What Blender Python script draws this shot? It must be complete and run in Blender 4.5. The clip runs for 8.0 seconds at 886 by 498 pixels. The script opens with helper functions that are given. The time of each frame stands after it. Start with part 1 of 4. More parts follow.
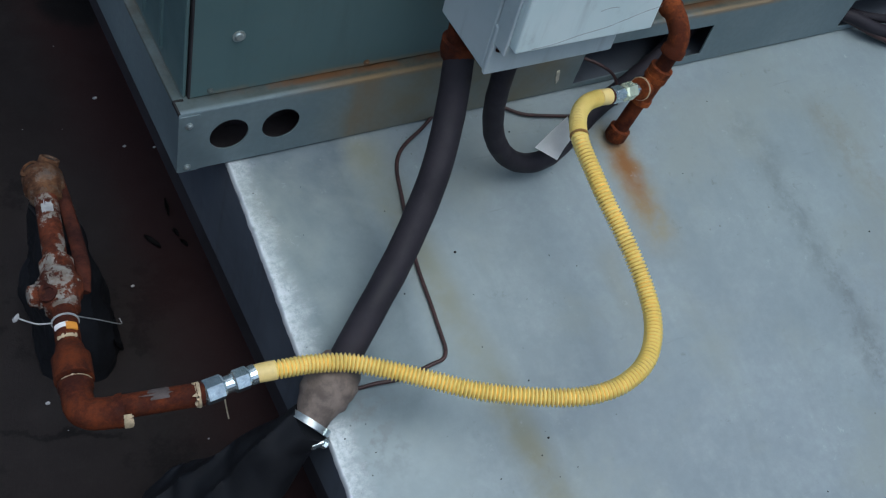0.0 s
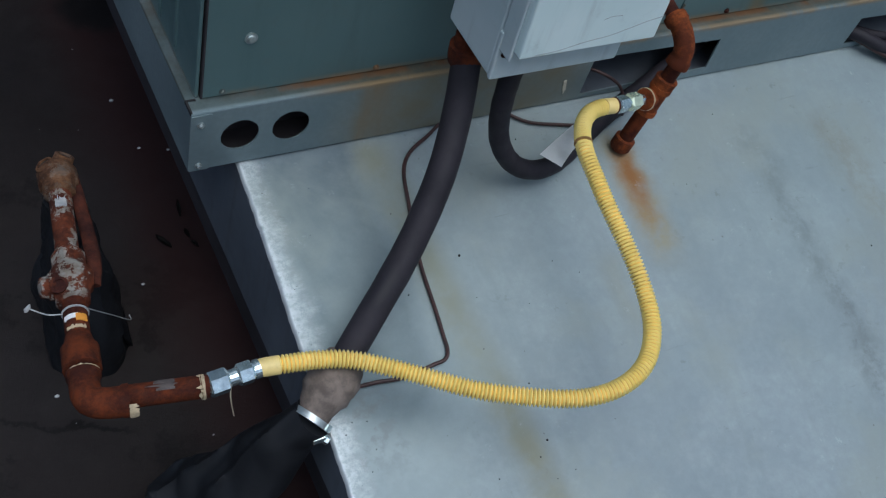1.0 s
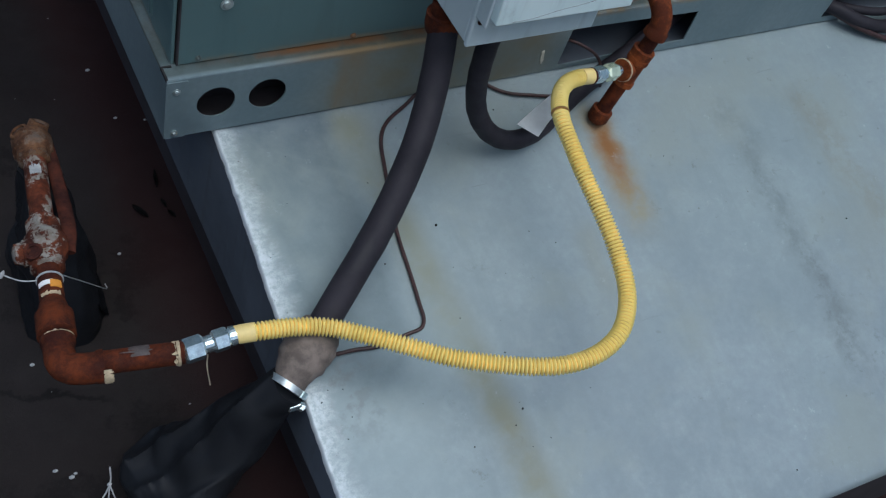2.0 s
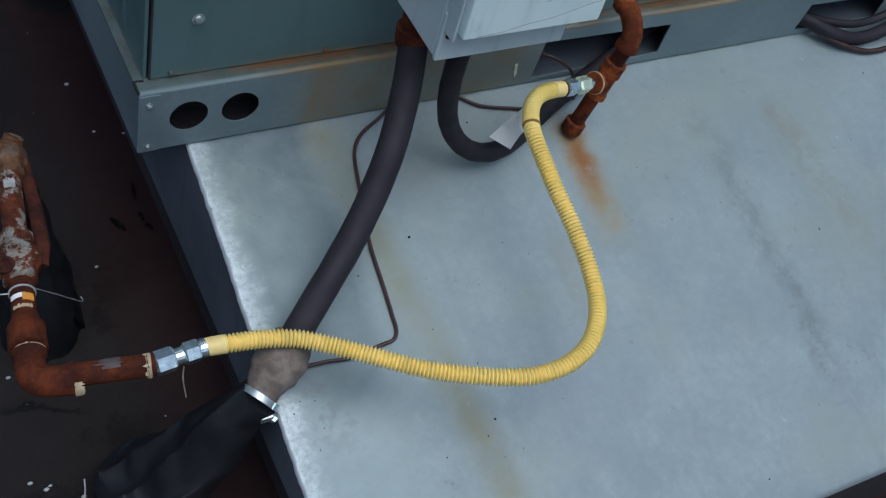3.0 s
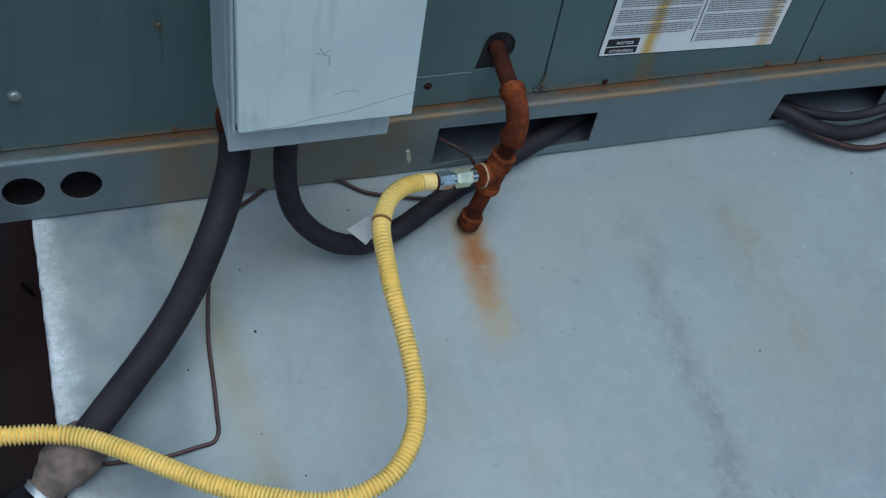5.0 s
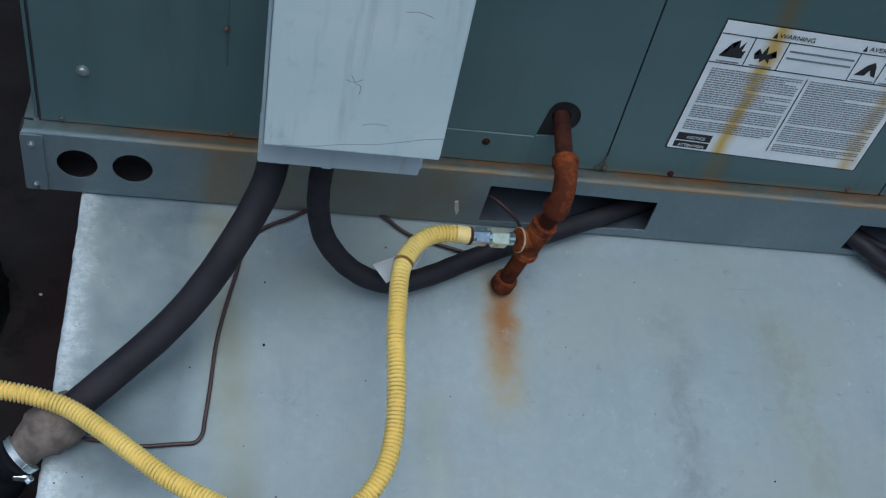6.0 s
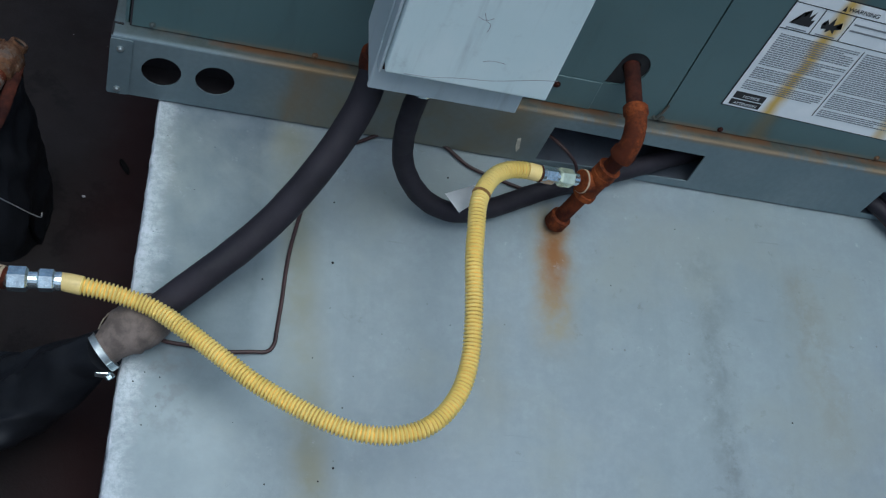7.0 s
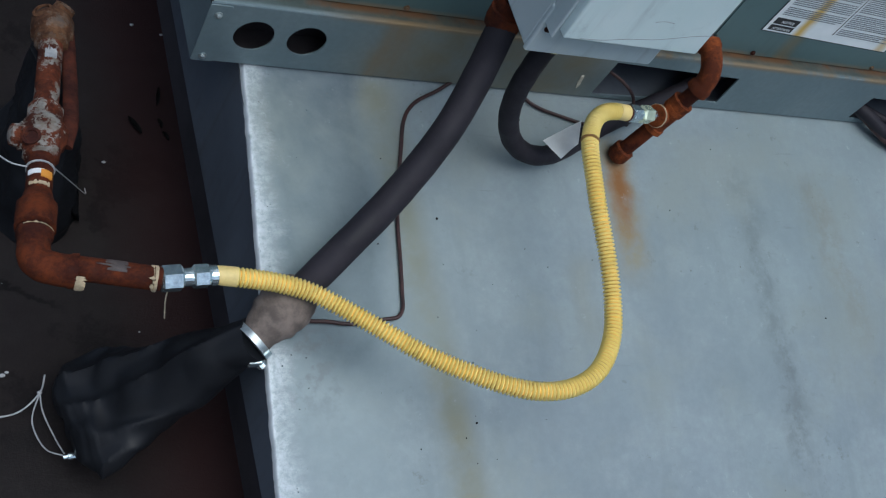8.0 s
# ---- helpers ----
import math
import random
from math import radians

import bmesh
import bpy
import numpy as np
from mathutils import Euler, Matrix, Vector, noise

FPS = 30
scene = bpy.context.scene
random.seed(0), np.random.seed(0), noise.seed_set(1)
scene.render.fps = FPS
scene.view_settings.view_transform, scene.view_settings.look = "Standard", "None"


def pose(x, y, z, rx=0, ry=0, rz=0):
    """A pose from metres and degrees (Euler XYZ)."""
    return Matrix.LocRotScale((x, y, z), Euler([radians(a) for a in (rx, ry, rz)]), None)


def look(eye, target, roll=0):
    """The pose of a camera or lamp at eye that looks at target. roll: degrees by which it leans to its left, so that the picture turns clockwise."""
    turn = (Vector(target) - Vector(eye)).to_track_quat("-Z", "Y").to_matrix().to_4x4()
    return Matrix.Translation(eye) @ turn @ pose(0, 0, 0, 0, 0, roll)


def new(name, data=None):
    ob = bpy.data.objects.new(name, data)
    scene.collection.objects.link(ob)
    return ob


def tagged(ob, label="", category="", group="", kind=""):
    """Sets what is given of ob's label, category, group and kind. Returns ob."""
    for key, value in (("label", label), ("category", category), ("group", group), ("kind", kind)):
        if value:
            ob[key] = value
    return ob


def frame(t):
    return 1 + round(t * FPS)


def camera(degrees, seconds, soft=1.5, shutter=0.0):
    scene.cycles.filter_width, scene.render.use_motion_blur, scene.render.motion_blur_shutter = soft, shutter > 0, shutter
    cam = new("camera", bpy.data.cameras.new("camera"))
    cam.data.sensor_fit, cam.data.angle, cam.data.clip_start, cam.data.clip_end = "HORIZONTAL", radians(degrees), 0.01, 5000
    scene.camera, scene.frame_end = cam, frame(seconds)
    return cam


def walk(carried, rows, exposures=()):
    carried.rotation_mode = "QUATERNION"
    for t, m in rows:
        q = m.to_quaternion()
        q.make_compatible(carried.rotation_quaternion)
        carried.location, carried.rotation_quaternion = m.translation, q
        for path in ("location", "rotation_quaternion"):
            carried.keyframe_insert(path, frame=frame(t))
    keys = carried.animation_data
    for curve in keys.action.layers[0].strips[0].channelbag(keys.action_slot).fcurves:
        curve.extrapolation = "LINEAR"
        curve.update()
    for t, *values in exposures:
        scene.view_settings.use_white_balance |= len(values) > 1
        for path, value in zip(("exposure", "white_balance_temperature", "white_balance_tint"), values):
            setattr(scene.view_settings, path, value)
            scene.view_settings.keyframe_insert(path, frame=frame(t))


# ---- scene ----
cam = camera(41.8, 8.0, soft=1.2)
PATH = [
    (0, (-0.516, -1.133, 1.349), (0.342, -0.151, -0.168), 18.3),
    (0.5, (-0.512, -1.179, 1.358), (0.327, -0.152, -0.139), 17.8),
    (1, (-0.52, -1.176, 1.36), (0.322, -0.158, -0.141), 18.3),
    (1.5, (-0.523, -1.183, 1.345), (0.329, -0.2, -0.174), 19.5),
    (3, (-0.492, -1.216, 1.37), (0.383, -0.225, -0.131), 19.7),
    (3.5, (-0.471, -1.235, 1.353), (0.378, -0.2, -0.133), 16.3),
    (4, (-0.41, -1.271, 1.37), (0.437, -0.238, -0.118), 13.9),
    (4.5, (-0.262, -1.223, 1.381), (0.611, -0.22, -0.114), 15.8),
    (4.7, (-0.102, -1.238, 1.408), (0.653, -0.171, -0.106), 13.9),
    (5.8, (0.346, -1.318, 1.412), (0.625, -0.006, -0.072), 11.6),
    (6, (0.288, -1.302, 1.411), (0.596, 0.003, -0.073), 14.4),
    (6.5, (0.232, -1.321, 1.402), (0.517, -0.031, -0.099), 16.4),
    (7, (0.016, -1.344, 1.413), (0.502, -0.137, -0.106), 25.3),
    (7.5, (-0.404, -1.362, 1.32), (0.315, -0.243, -0.174), 32.5),
    (8, (-0.589, -1.145, 1.275), (0.382, -0.202, -0.198), 38.1),
]
walk(cam, [(t, look(eye, target, roll)) for t, eye, target, roll in PATH], exposures=[(0.0, -0.18, 5620, 2.5), (3.0, -0.18, 5530, 2.5), (4.5, -0.24, 5460, 1.5), (5.8, -0.31, 5400, 2), (7.0, -0.31, 5430, 1.5), (7.5, -0.19, 5640, 2.5), (8.0, -0.16, 5610, 2.5)])


# ---------- world, sun ----------
world = bpy.data.worlds.new("overcast_sky")
scene.world = world
world.use_nodes = True
wn = world.node_tree.nodes
sky = wn.new("ShaderNodeTexSky")
sky.sky_type, sky.sun_disc = "NISHITA", False
sky.sun_elevation, sky.sun_rotation = radians(73), radians(184)
sky.dust_density, sky.air_density = 6.0, 1.0
wn["Background"].inputs["Strength"].default_value = 0.12
world.node_tree.links.new(sky.outputs["Color"], wn["Background"].inputs["Color"])
sun_data = bpy.data.lights.new("sun", "SUN")
sun_data.energy, sun_data.angle, sun_data.color = 1.1, radians(60), (1.0, 0.985, 0.96)
sun = new("sun", sun_data)
sun.matrix_world = look((-0.05, -0.72, 2.4), (0, 0, 0))
scene.view_settings.exposure = 0.0


# ---------- materials ----------
class Nodes:
    """A small helper that writes node materials."""

    def __init__(self, name, rough=0.5, metal=0.0):
        self.mat = bpy.data.materials.new(name)
        self.mat.use_nodes = True
        self.tree = self.mat.node_tree
        self.bsdf = self.tree.nodes["Principled BSDF"]
        self.bsdf.inputs["Roughness"].default_value = rough
        self.bsdf.inputs["Metallic"].default_value = metal
        self.co = self.tree.nodes.new("ShaderNodeTexCoord").outputs["Object"]
        self.sep = None

    def link(self, a, b):
        self.tree.links.new(a, b)

    def put(self, socket, value):
        if isinstance(value, (int, float)):
            socket.default_value = value
        elif isinstance(value, (tuple, list)):
            socket.default_value = (*value, 1) if len(value) == 3 else value
        else:
            self.link(value, socket)

    def xyz(self):
        if not self.sep:
            self.sep = self.tree.nodes.new("ShaderNodeSeparateXYZ")
            self.link(self.co, self.sep.inputs[0])
        return self.sep.outputs

    def noise(self, scale, detail=4.0, rough=0.6, stretch=None, colour=False):
        n = self.tree.nodes.new("ShaderNodeTexNoise")
        n.inputs["Scale"].default_value, n.inputs["Detail"].default_value, n.inputs["Roughness"].default_value = scale, detail, rough
        if stretch:
            m = self.tree.nodes.new("ShaderNodeMapping")
            m.inputs["Scale"].default_value = stretch
            self.link(self.co, m.inputs[0])
            self.link(m.outputs[0], n.inputs["Vector"])
        else:
            self.link(self.co, n.inputs["Vector"])
        return n.outputs["Color" if colour else 0]

    def cells(self, scale, out="Distance"):
        n = self.tree.nodes.new("ShaderNodeTexVoronoi")
        n.inputs["Scale"].default_value = scale
        self.link(self.co, n.inputs["Vector"])
        return n.outputs[out]

    def math(self, op, a, b=0.0, clamp=False):
        n = self.tree.nodes.new("ShaderNodeMath")
        n.operation, n.use_clamp = op, clamp
        self.put(n.inputs[0], a)
        self.put(n.inputs[1], b)
        return n.outputs[0]

    def span(self, value, lo, hi, a=0.0, b=1.0):
        n = self.tree.nodes.new("ShaderNodeMapRange")
        n.interpolation_type = "SMOOTHSTEP"
        self.put(n.inputs["Value"], value)
        n.inputs["From Min"].default_value, n.inputs["From Max"].default_value = lo, hi
        n.inputs["To Min"].default_value, n.inputs["To Max"].default_value = a, b
        return n.outputs[0]

    def mix(self, fac, a, b, kind="MIX"):
        n = self.tree.nodes.new("ShaderNodeMixRGB")
        n.blend_type = kind
        self.put(n.inputs[0], fac)
        self.put(n.inputs[1], a)
        self.put(n.inputs[2], b)
        return n.outputs[0]

    def streak(self, at, lean, width, start, stop, amp=0.02, scale=9.0):
        """A run-off stain along y: 1 in its middle line x = at + lean * y, fading out at both ends."""
        s = self.xyz()
        off = self.math("MULTIPLY", self.math("SUBTRACT", self.noise(scale, 5, 0.65), 0.5), amp * 2)
        line = self.math("ADD", self.math("MULTIPLY", s[1], lean), at)
        d = self.math("ABSOLUTE", self.math("ADD", self.math("SUBTRACT", s[0], line), off))
        across = self.span(d, 0.0, width, 1, 0)
        ends = self.math("MULTIPLY", self.span(s[1], start + 0.02, start - 0.03), self.span(s[1], stop, stop + 0.12))
        return self.math("MULTIPLY", across, ends)

    def bump(self, height, strength=0.2, distance=0.002):
        n = self.tree.nodes.new("ShaderNodeBump")
        n.inputs["Strength"].default_value, n.inputs["Distance"].default_value = strength, distance
        self.link(height, n.inputs["Height"])
        self.link(n.outputs[0], self.bsdf.inputs["Normal"])

    def done(self, colour, rough=None):
        self.put(self.bsdf.inputs["Base Color"], colour)
        if rough is not None:
            self.put(self.bsdf.inputs["Roughness"], rough)
        return self.mat


def galvanised_sheet():
    n = Nodes("weathered_galvanised_sheet", 0.48, 0.35)
    big, mid = n.noise(2.2, 5, 0.6), n.noise(9.0, 6, 0.65)
    fine = n.noise(60.0, 5, 0.7)
    run = n.noise(3.0, 5, 0.6, (6.0, 0.7, 1.0))
    c = n.mix(n.span(big, 0.3, 0.7), (0.232, 0.28, 0.305), (0.29, 0.345, 0.37))
    c = n.mix(n.span(mid, 0.42, 0.7, 0, 0.6), c, (0.35, 0.41, 0.43))
    c = n.mix(n.span(run, 0.5, 0.75, 0, 0.35), c, (0.2, 0.235, 0.245))
    c = n.mix(n.span(fine, 0.35, 0.7, 0.22, 0), c, (0.18, 0.2, 0.22))
    # dull oxide film between the side edge and the tan run
    film = n.math("MINIMUM", n.math("MULTIPLY", n.streak(0.105, -0.02, 0.13, 0.2, -0.5, 0.035, 6), 2.0), 1.0)
    c = n.mix(n.math("MULTIPLY", film, n.span(n.noise(13, 6, 0.7), 0.3, 0.68, 0.98, 0.7)), c, (0.092, 0.122, 0.152))
    tan = n.streak(0.218, -0.14, 0.055, 0.0, -0.9, 0.02, 7)
    c = n.mix(n.math("MULTIPLY", tan, n.span(n.noise(14, 5), 0.3, 0.65, 0.45, 0.85)), c, (0.2, 0.195, 0.13))
    blot = n.noise(28, 6, 0.7)
    grey = n.streak(0.955, -0.09, 0.05, -0.1, -0.7, 0.06, 9)
    c = n.mix(n.math("MULTIPLY", grey, n.span(blot, 0.36, 0.62, 0.12, 0.75)), c, (0.15, 0.165, 0.17))
    mould = n.streak(0.95, -0.12, 0.11, -0.2, -0.8, 0.05, 7)
    c = n.mix(n.math("MULTIPLY", mould, n.span(n.noise(48, 5, 0.7), 0.54, 0.68, 0, 0.55)), c, (0.13, 0.145, 0.15))
    c = n.mix(n.math("MULTIPLY", n.span(n.noise(36, 4, 0.6), 0.64, 0.72, 0, 0.45), n.span(n.noise(3.5, 3), 0.5, 0.6)), c, (0.16, 0.18, 0.17))
    c = n.mix(n.span(n.noise(24, 6, 0.7), 0.35, 0.65, 0.16, 0), c, (0.16, 0.2, 0.22))
    c = n.mix(n.span(n.noise(1.3, 3, 0.5), 0.4, 0.65, 0, 0.3), c, (0.27, 0.34, 0.335))
    line = n.streak(0.962, -0.1, 0.009, -0.28, -0.7, 0.04, 6)
    c = n.mix(n.math("MULTIPLY", line, n.span(n.noise(17, 5), 0.45, 0.62, 0, 0.35)), c, (0.12, 0.135, 0.145))
    brown = n.streak(1.13, -0.2, 0.055, -0.12, -0.5, 0.06, 10)
    c = n.mix(n.math("MULTIPLY", brown, n.span(blot, 0.35, 0.62, 0.1, 0.65)), c, (0.2, 0.195, 0.16))
    low = n.streak(0.56, -0.05, 0.05, -0.28, -0.5, 0.05, 10)
    c = n.mix(n.math("MULTIPLY", low, 0.3), c, (0.27, 0.27, 0.2))
    smear = n.streak(0.06, 0.0, 0.09, -0.39, -0.56, 0.1, 14)
    c = n.mix(n.math("MULTIPLY", smear, n.span(n.noise(40, 5), 0.45, 0.62, 0, 0.6)), c, (0.14, 0.15, 0.16))
    # broad patches of greenish oxide and small smudges
    c = n.mix(n.span(n.noise(3.4, 6, 0.62), 0.47, 0.66, 0, 0.5), c, (0.275, 0.31, 0.285))
    smut = n.math("MULTIPLY", n.span(n.noise(34, 6, 0.72), 0.6, 0.7), n.span(n.noise(5.2, 4), 0.5, 0.62))
    c = n.mix(n.math("MULTIPLY", smut, 0.5), c, (0.15, 0.165, 0.16))
    # rust run below the drip leg
    s = n.xyz()
    halo = n.streak(0.683, 0.0, 0.06, -0.07, -0.36, 0.02, 9)
    c = n.mix(n.math("MULTIPLY", halo, n.span(blot, 0.3, 0.7, 0.25, 0.75)), c, (0.3, 0.225, 0.075))
    rust = n.streak(0.684, 0.01, 0.04, -0.095, -0.29, 0.02, 18)
    c = n.mix(n.math("MULTIPLY", rust, n.span(n.noise(30, 5), 0.25, 0.6, 0.55, 0.95)), c, (0.235, 0.1, 0.02))
    # white bloom along the worn side edge, ragged inwards
    comb = n.noise(20, 7, 0.75, (0.7, 1.4, 1.0))
    edge = n.math("SUBTRACT", s[0], n.math("MULTIPLY", n.math("SUBTRACT", comb, 0.45), 0.1))
    speck = n.span(n.noise(90, 5, 0.75), 0.34, 0.6, 0.3, 1)
    c = n.mix(n.math("MULTIPLY", n.span(edge, -0.012, 0.04, 0.75, 0), speck), c, (0.56, 0.61, 0.65))
    pits = n.math("MULTIPLY", n.span(n.noise(120, 4, 0.7), 0.66, 0.72), n.span(s[0], 0.02, 0.075, 1, 0))
    c = n.mix(n.math("MULTIPLY", pits, 0.7), c, (0.09, 0.09, 0.1))
    rim = n.math("ADD", s[0], n.math("MULTIPLY", n.math("SUBTRACT", n.noise(70, 5, 0.7), 0.5), 0.012))
    c = n.mix(n.span(rim, -0.001, 0.003, 0.75, 0), c, (0.6, 0.64, 0.67))
    scuff = n.math("MULTIPLY", n.span(n.noise(20, 5, 0.7, (0.5, 5.0, 1.0)), 0.63, 0.72), n.span(n.noise(2.6, 3), 0.46, 0.6))
    c = n.mix(n.math("MULTIPLY", scuff, 0.4), c, (0.17, 0.19, 0.2))
    pale = n.math("MULTIPLY", n.span(n.noise(46, 6, 0.75), 0.6, 0.72), n.span(n.noise(4.3, 4), 0.45, 0.62))
    c = n.mix(n.math("MULTIPLY", pale, 0.45), c, (0.44, 0.5, 0.52))
    # specks of grit
    dots = n.span(n.cells(26), 0.035, 0.06, 1, 0)
    c = n.mix(n.math("MULTIPLY", dots, n.span(n.noise(5, 2), 0.56, 0.66, 0, 0.6)), c, (0.12, 0.12, 0.12))
    n.bump(n.math("ADD", fine, n.math("MULTIPLY", big, 3.0)), 0.12, 0.002)
    return n.done(c, n.span(mid, 0.3, 0.7, 0.46, 0.64))


def galvanised_rail():
    n = Nodes("galvanised_rail_steel", 0.45, 0.35)
    s = n.xyz()
    big, fine = n.noise(5, 5), n.noise(90, 4)
    c = n.mix(n.span(big, 0.3, 0.7), (0.165, 0.222, 0.245), (0.23, 0.29, 0.31))
    c = n.mix(n.span(fine, 0.35, 0.65, 0.25, 0), c, (0.14, 0.175, 0.19))
    wob = n.math("ADD", s[0], n.math("MULTIPLY", n.math("SUBTRACT", n.noise(8, 5), 0.5), 0.06))
    tan = n.math("MULTIPLY", n.span(wob, 0.1, 0.32), n.span(wob, 0.56, 0.68, 1, 0))
    c = n.mix(n.math("MULTIPLY", tan, n.span(n.noise(11, 5), 0.3, 0.7, 0.45, 0.85)), c, (0.22, 0.19, 0.12))
    drip = n.math("MULTIPLY", n.span(wob, 0.18, 0.21), n.span(wob, 0.23, 0.28, 1, 0))
    c = n.mix(n.math("MULTIPLY", drip, n.span(n.noise(14, 5, 0.6, (1.0, 1.0, 0.25)), 0.3, 0.7, 0.05, 0.6)), c, (0.25, 0.16, 0.065))
    # rust along the upper ledge, on the run where water stands
    ledge = n.math("MULTIPLY", n.span(s[2], 0.112, 0.122), n.span(n.noise(9, 6, 0.7, (1.0, 0.3, 0.3)), 0.34, 0.52))
    ledge = n.math("MULTIPLY", ledge, n.span(wob, 0.05, 0.2))
    c = n.mix(n.math("MULTIPLY", ledge, 0.8), c, (0.3, 0.21, 0.11))
    # damp grime on the ledge, towards the panel
    grime = n.math("MULTIPLY", n.span(s[2], 0.117, 0.119), n.span(s[1], 0.0035, 0.011))
    c = n.mix(n.math("MULTIPLY", grime, n.span(n.noise(22, 5, 0.7), 0.3, 0.7, 0.5, 0.95)), c, (0.085, 0.105, 0.095))
    back = n.math("MULTIPLY", n.math("MULTIPLY", n.span(s[2], 0.117, 0.119), n.span(s[1], 0.012, 0.024)), n.span(n.noise(13, 6, 0.7, (1, 0.3, 0.3)), 0.38, 0.6))
    c = n.mix(n.math("MULTIPLY", back, n.span(s[0], 0.0, 0.12, 0.2, 0.9)), c, (0.2, 0.1, 0.045))
    n.bump(fine, 0.08, 0.001)
    return n.done(c, n.span(big, 0.3, 0.7, 0.38, 0.55))


def painted(name, low, high, rough=0.45, scale=4.0, dirt=(0.1, 0.1, 0.09), dirty=0.3, rusty=0.0):
    n = Nodes(name, rough)
    c = n.mix(n.span(n.noise(scale, 5), 0.3, 0.7), low, high)
    c = n.mix(n.span(n.noise(scale * 5, 6, 0.7), 0.55, 0.8, 0, dirty), c, dirt)
    run = n.noise(scale * 2, 5, 0.6, (4.0, 4.0, 0.4))
    c = n.mix(n.span(run, 0.5, 0.75, 0, dirty), c, dirt)
    if rusty:
        c = n.mix(n.span(n.noise(scale * 3, 6, 0.7), 0.62, 0.72, 0, rusty), c, (0.25, 0.1, 0.03))
    n.bump(n.noise(150, 3), 0.05, 0.001)
    return n.done(c, n.span(n.noise(scale * 2, 4), 0.3, 0.7, rough - 0.08, rough + 0.12))


def panel_paint():
    n = Nodes("dull_green_panel_paint", 0.42)
    s = n.xyz()
    c = n.mix(n.span(n.noise(2.5, 5), 0.3, 0.7), (0.076, 0.132, 0.138), (0.1, 0.16, 0.165))
    run = n.noise(6, 5, 0.6, (3.0, 3.0, 0.35))
    c = n.mix(n.span(run, 0.5, 0.75, 0, 0.35), c, (0.045, 0.075, 0.078))
    c = n.mix(n.span(n.noise(40, 5), 0.5, 0.8, 0, 0.25), c, (0.085, 0.11, 0.105))
    # rust run down the panel behind and under the label
    off = n.math("MULTIPLY", n.math("SUBTRACT", n.noise(12, 5), 0.5), 0.03)
    d = n.math("ABSOLUTE", n.math("ADD", n.math("SUBTRACT", s[0], 1.015), off))
    c = n.mix(n.math("MULTIPLY", n.span(d, 0.0, 0.03, 0.5, 0), n.span(s[1], 0.05, 0.08, 1, 0)), c, (0.17, 0.115, 0.03))
    # scale of rust along the panel's lower hem
    hem = n.math("MULTIPLY", n.span(s[2], 0.124, 0.134, 1, 0), n.span(n.noise(10, 5, 0.7, (1, 1, 0.4)), 0.35, 0.65))
    c = n.mix(n.math("MULTIPLY", hem, 0.6), c, (0.24, 0.16, 0.08))
    n.bump(n.noise(4, 3), 0.12, 0.004)
    return n.done(c, n.span(n.noise(8, 4), 0.3, 0.7, 0.34, 0.5))


def rusty_iron(name, low=(0.03, 0.006, 0.003), high=(0.122, 0.027, 0.007), paint=0.0, rough=0.85):
    n = Nodes(name, rough)
    n.bsdf.inputs["Specular IOR Level"].default_value = 0.22
    c = n.mix(n.span(n.noise(20, 7, 0.75), 0.38, 0.64), low, high)
    c = n.mix(n.span(n.noise(130, 5, 0.7), 0.45, 0.7, 0, 0.5), c, (0.045, 0.016, 0.01))
    if paint:
        flake = n.noise(24, 7, 0.78)
        c = n.mix(n.span(flake, 0.5, 0.54, 0, paint), c, n.mix(n.span(n.noise(60, 5), 0.35, 0.65), (0.17, 0.15, 0.125), (0.3, 0.3, 0.275)))
    n.bump(n.noise(180, 5, 0.7), 0.5, 0.0015)
    return n.done(c)


def rubber(name, low, high, rough=0.55, fabric=0.0):
    n = Nodes(name, rough)
    n.bsdf.inputs["Specular IOR Level"].default_value = 0.3
    c = n.mix(n.span(n.noise(12, 5), 0.3, 0.7), low, high)
    c = n.mix(n.span(n.noise(70, 5, 0.7), 0.55, 0.8, 0, 0.35), c, tuple(v * 2.2 for v in high))
    n.bump(n.noise(120 if not fabric else 35, 4, 0.6), 0.12 + fabric, 0.001 + 0.003 * fabric)
    return n.done(c, n.span(n.noise(25, 4), 0.3, 0.7, rough - 0.1, rough + 0.1))


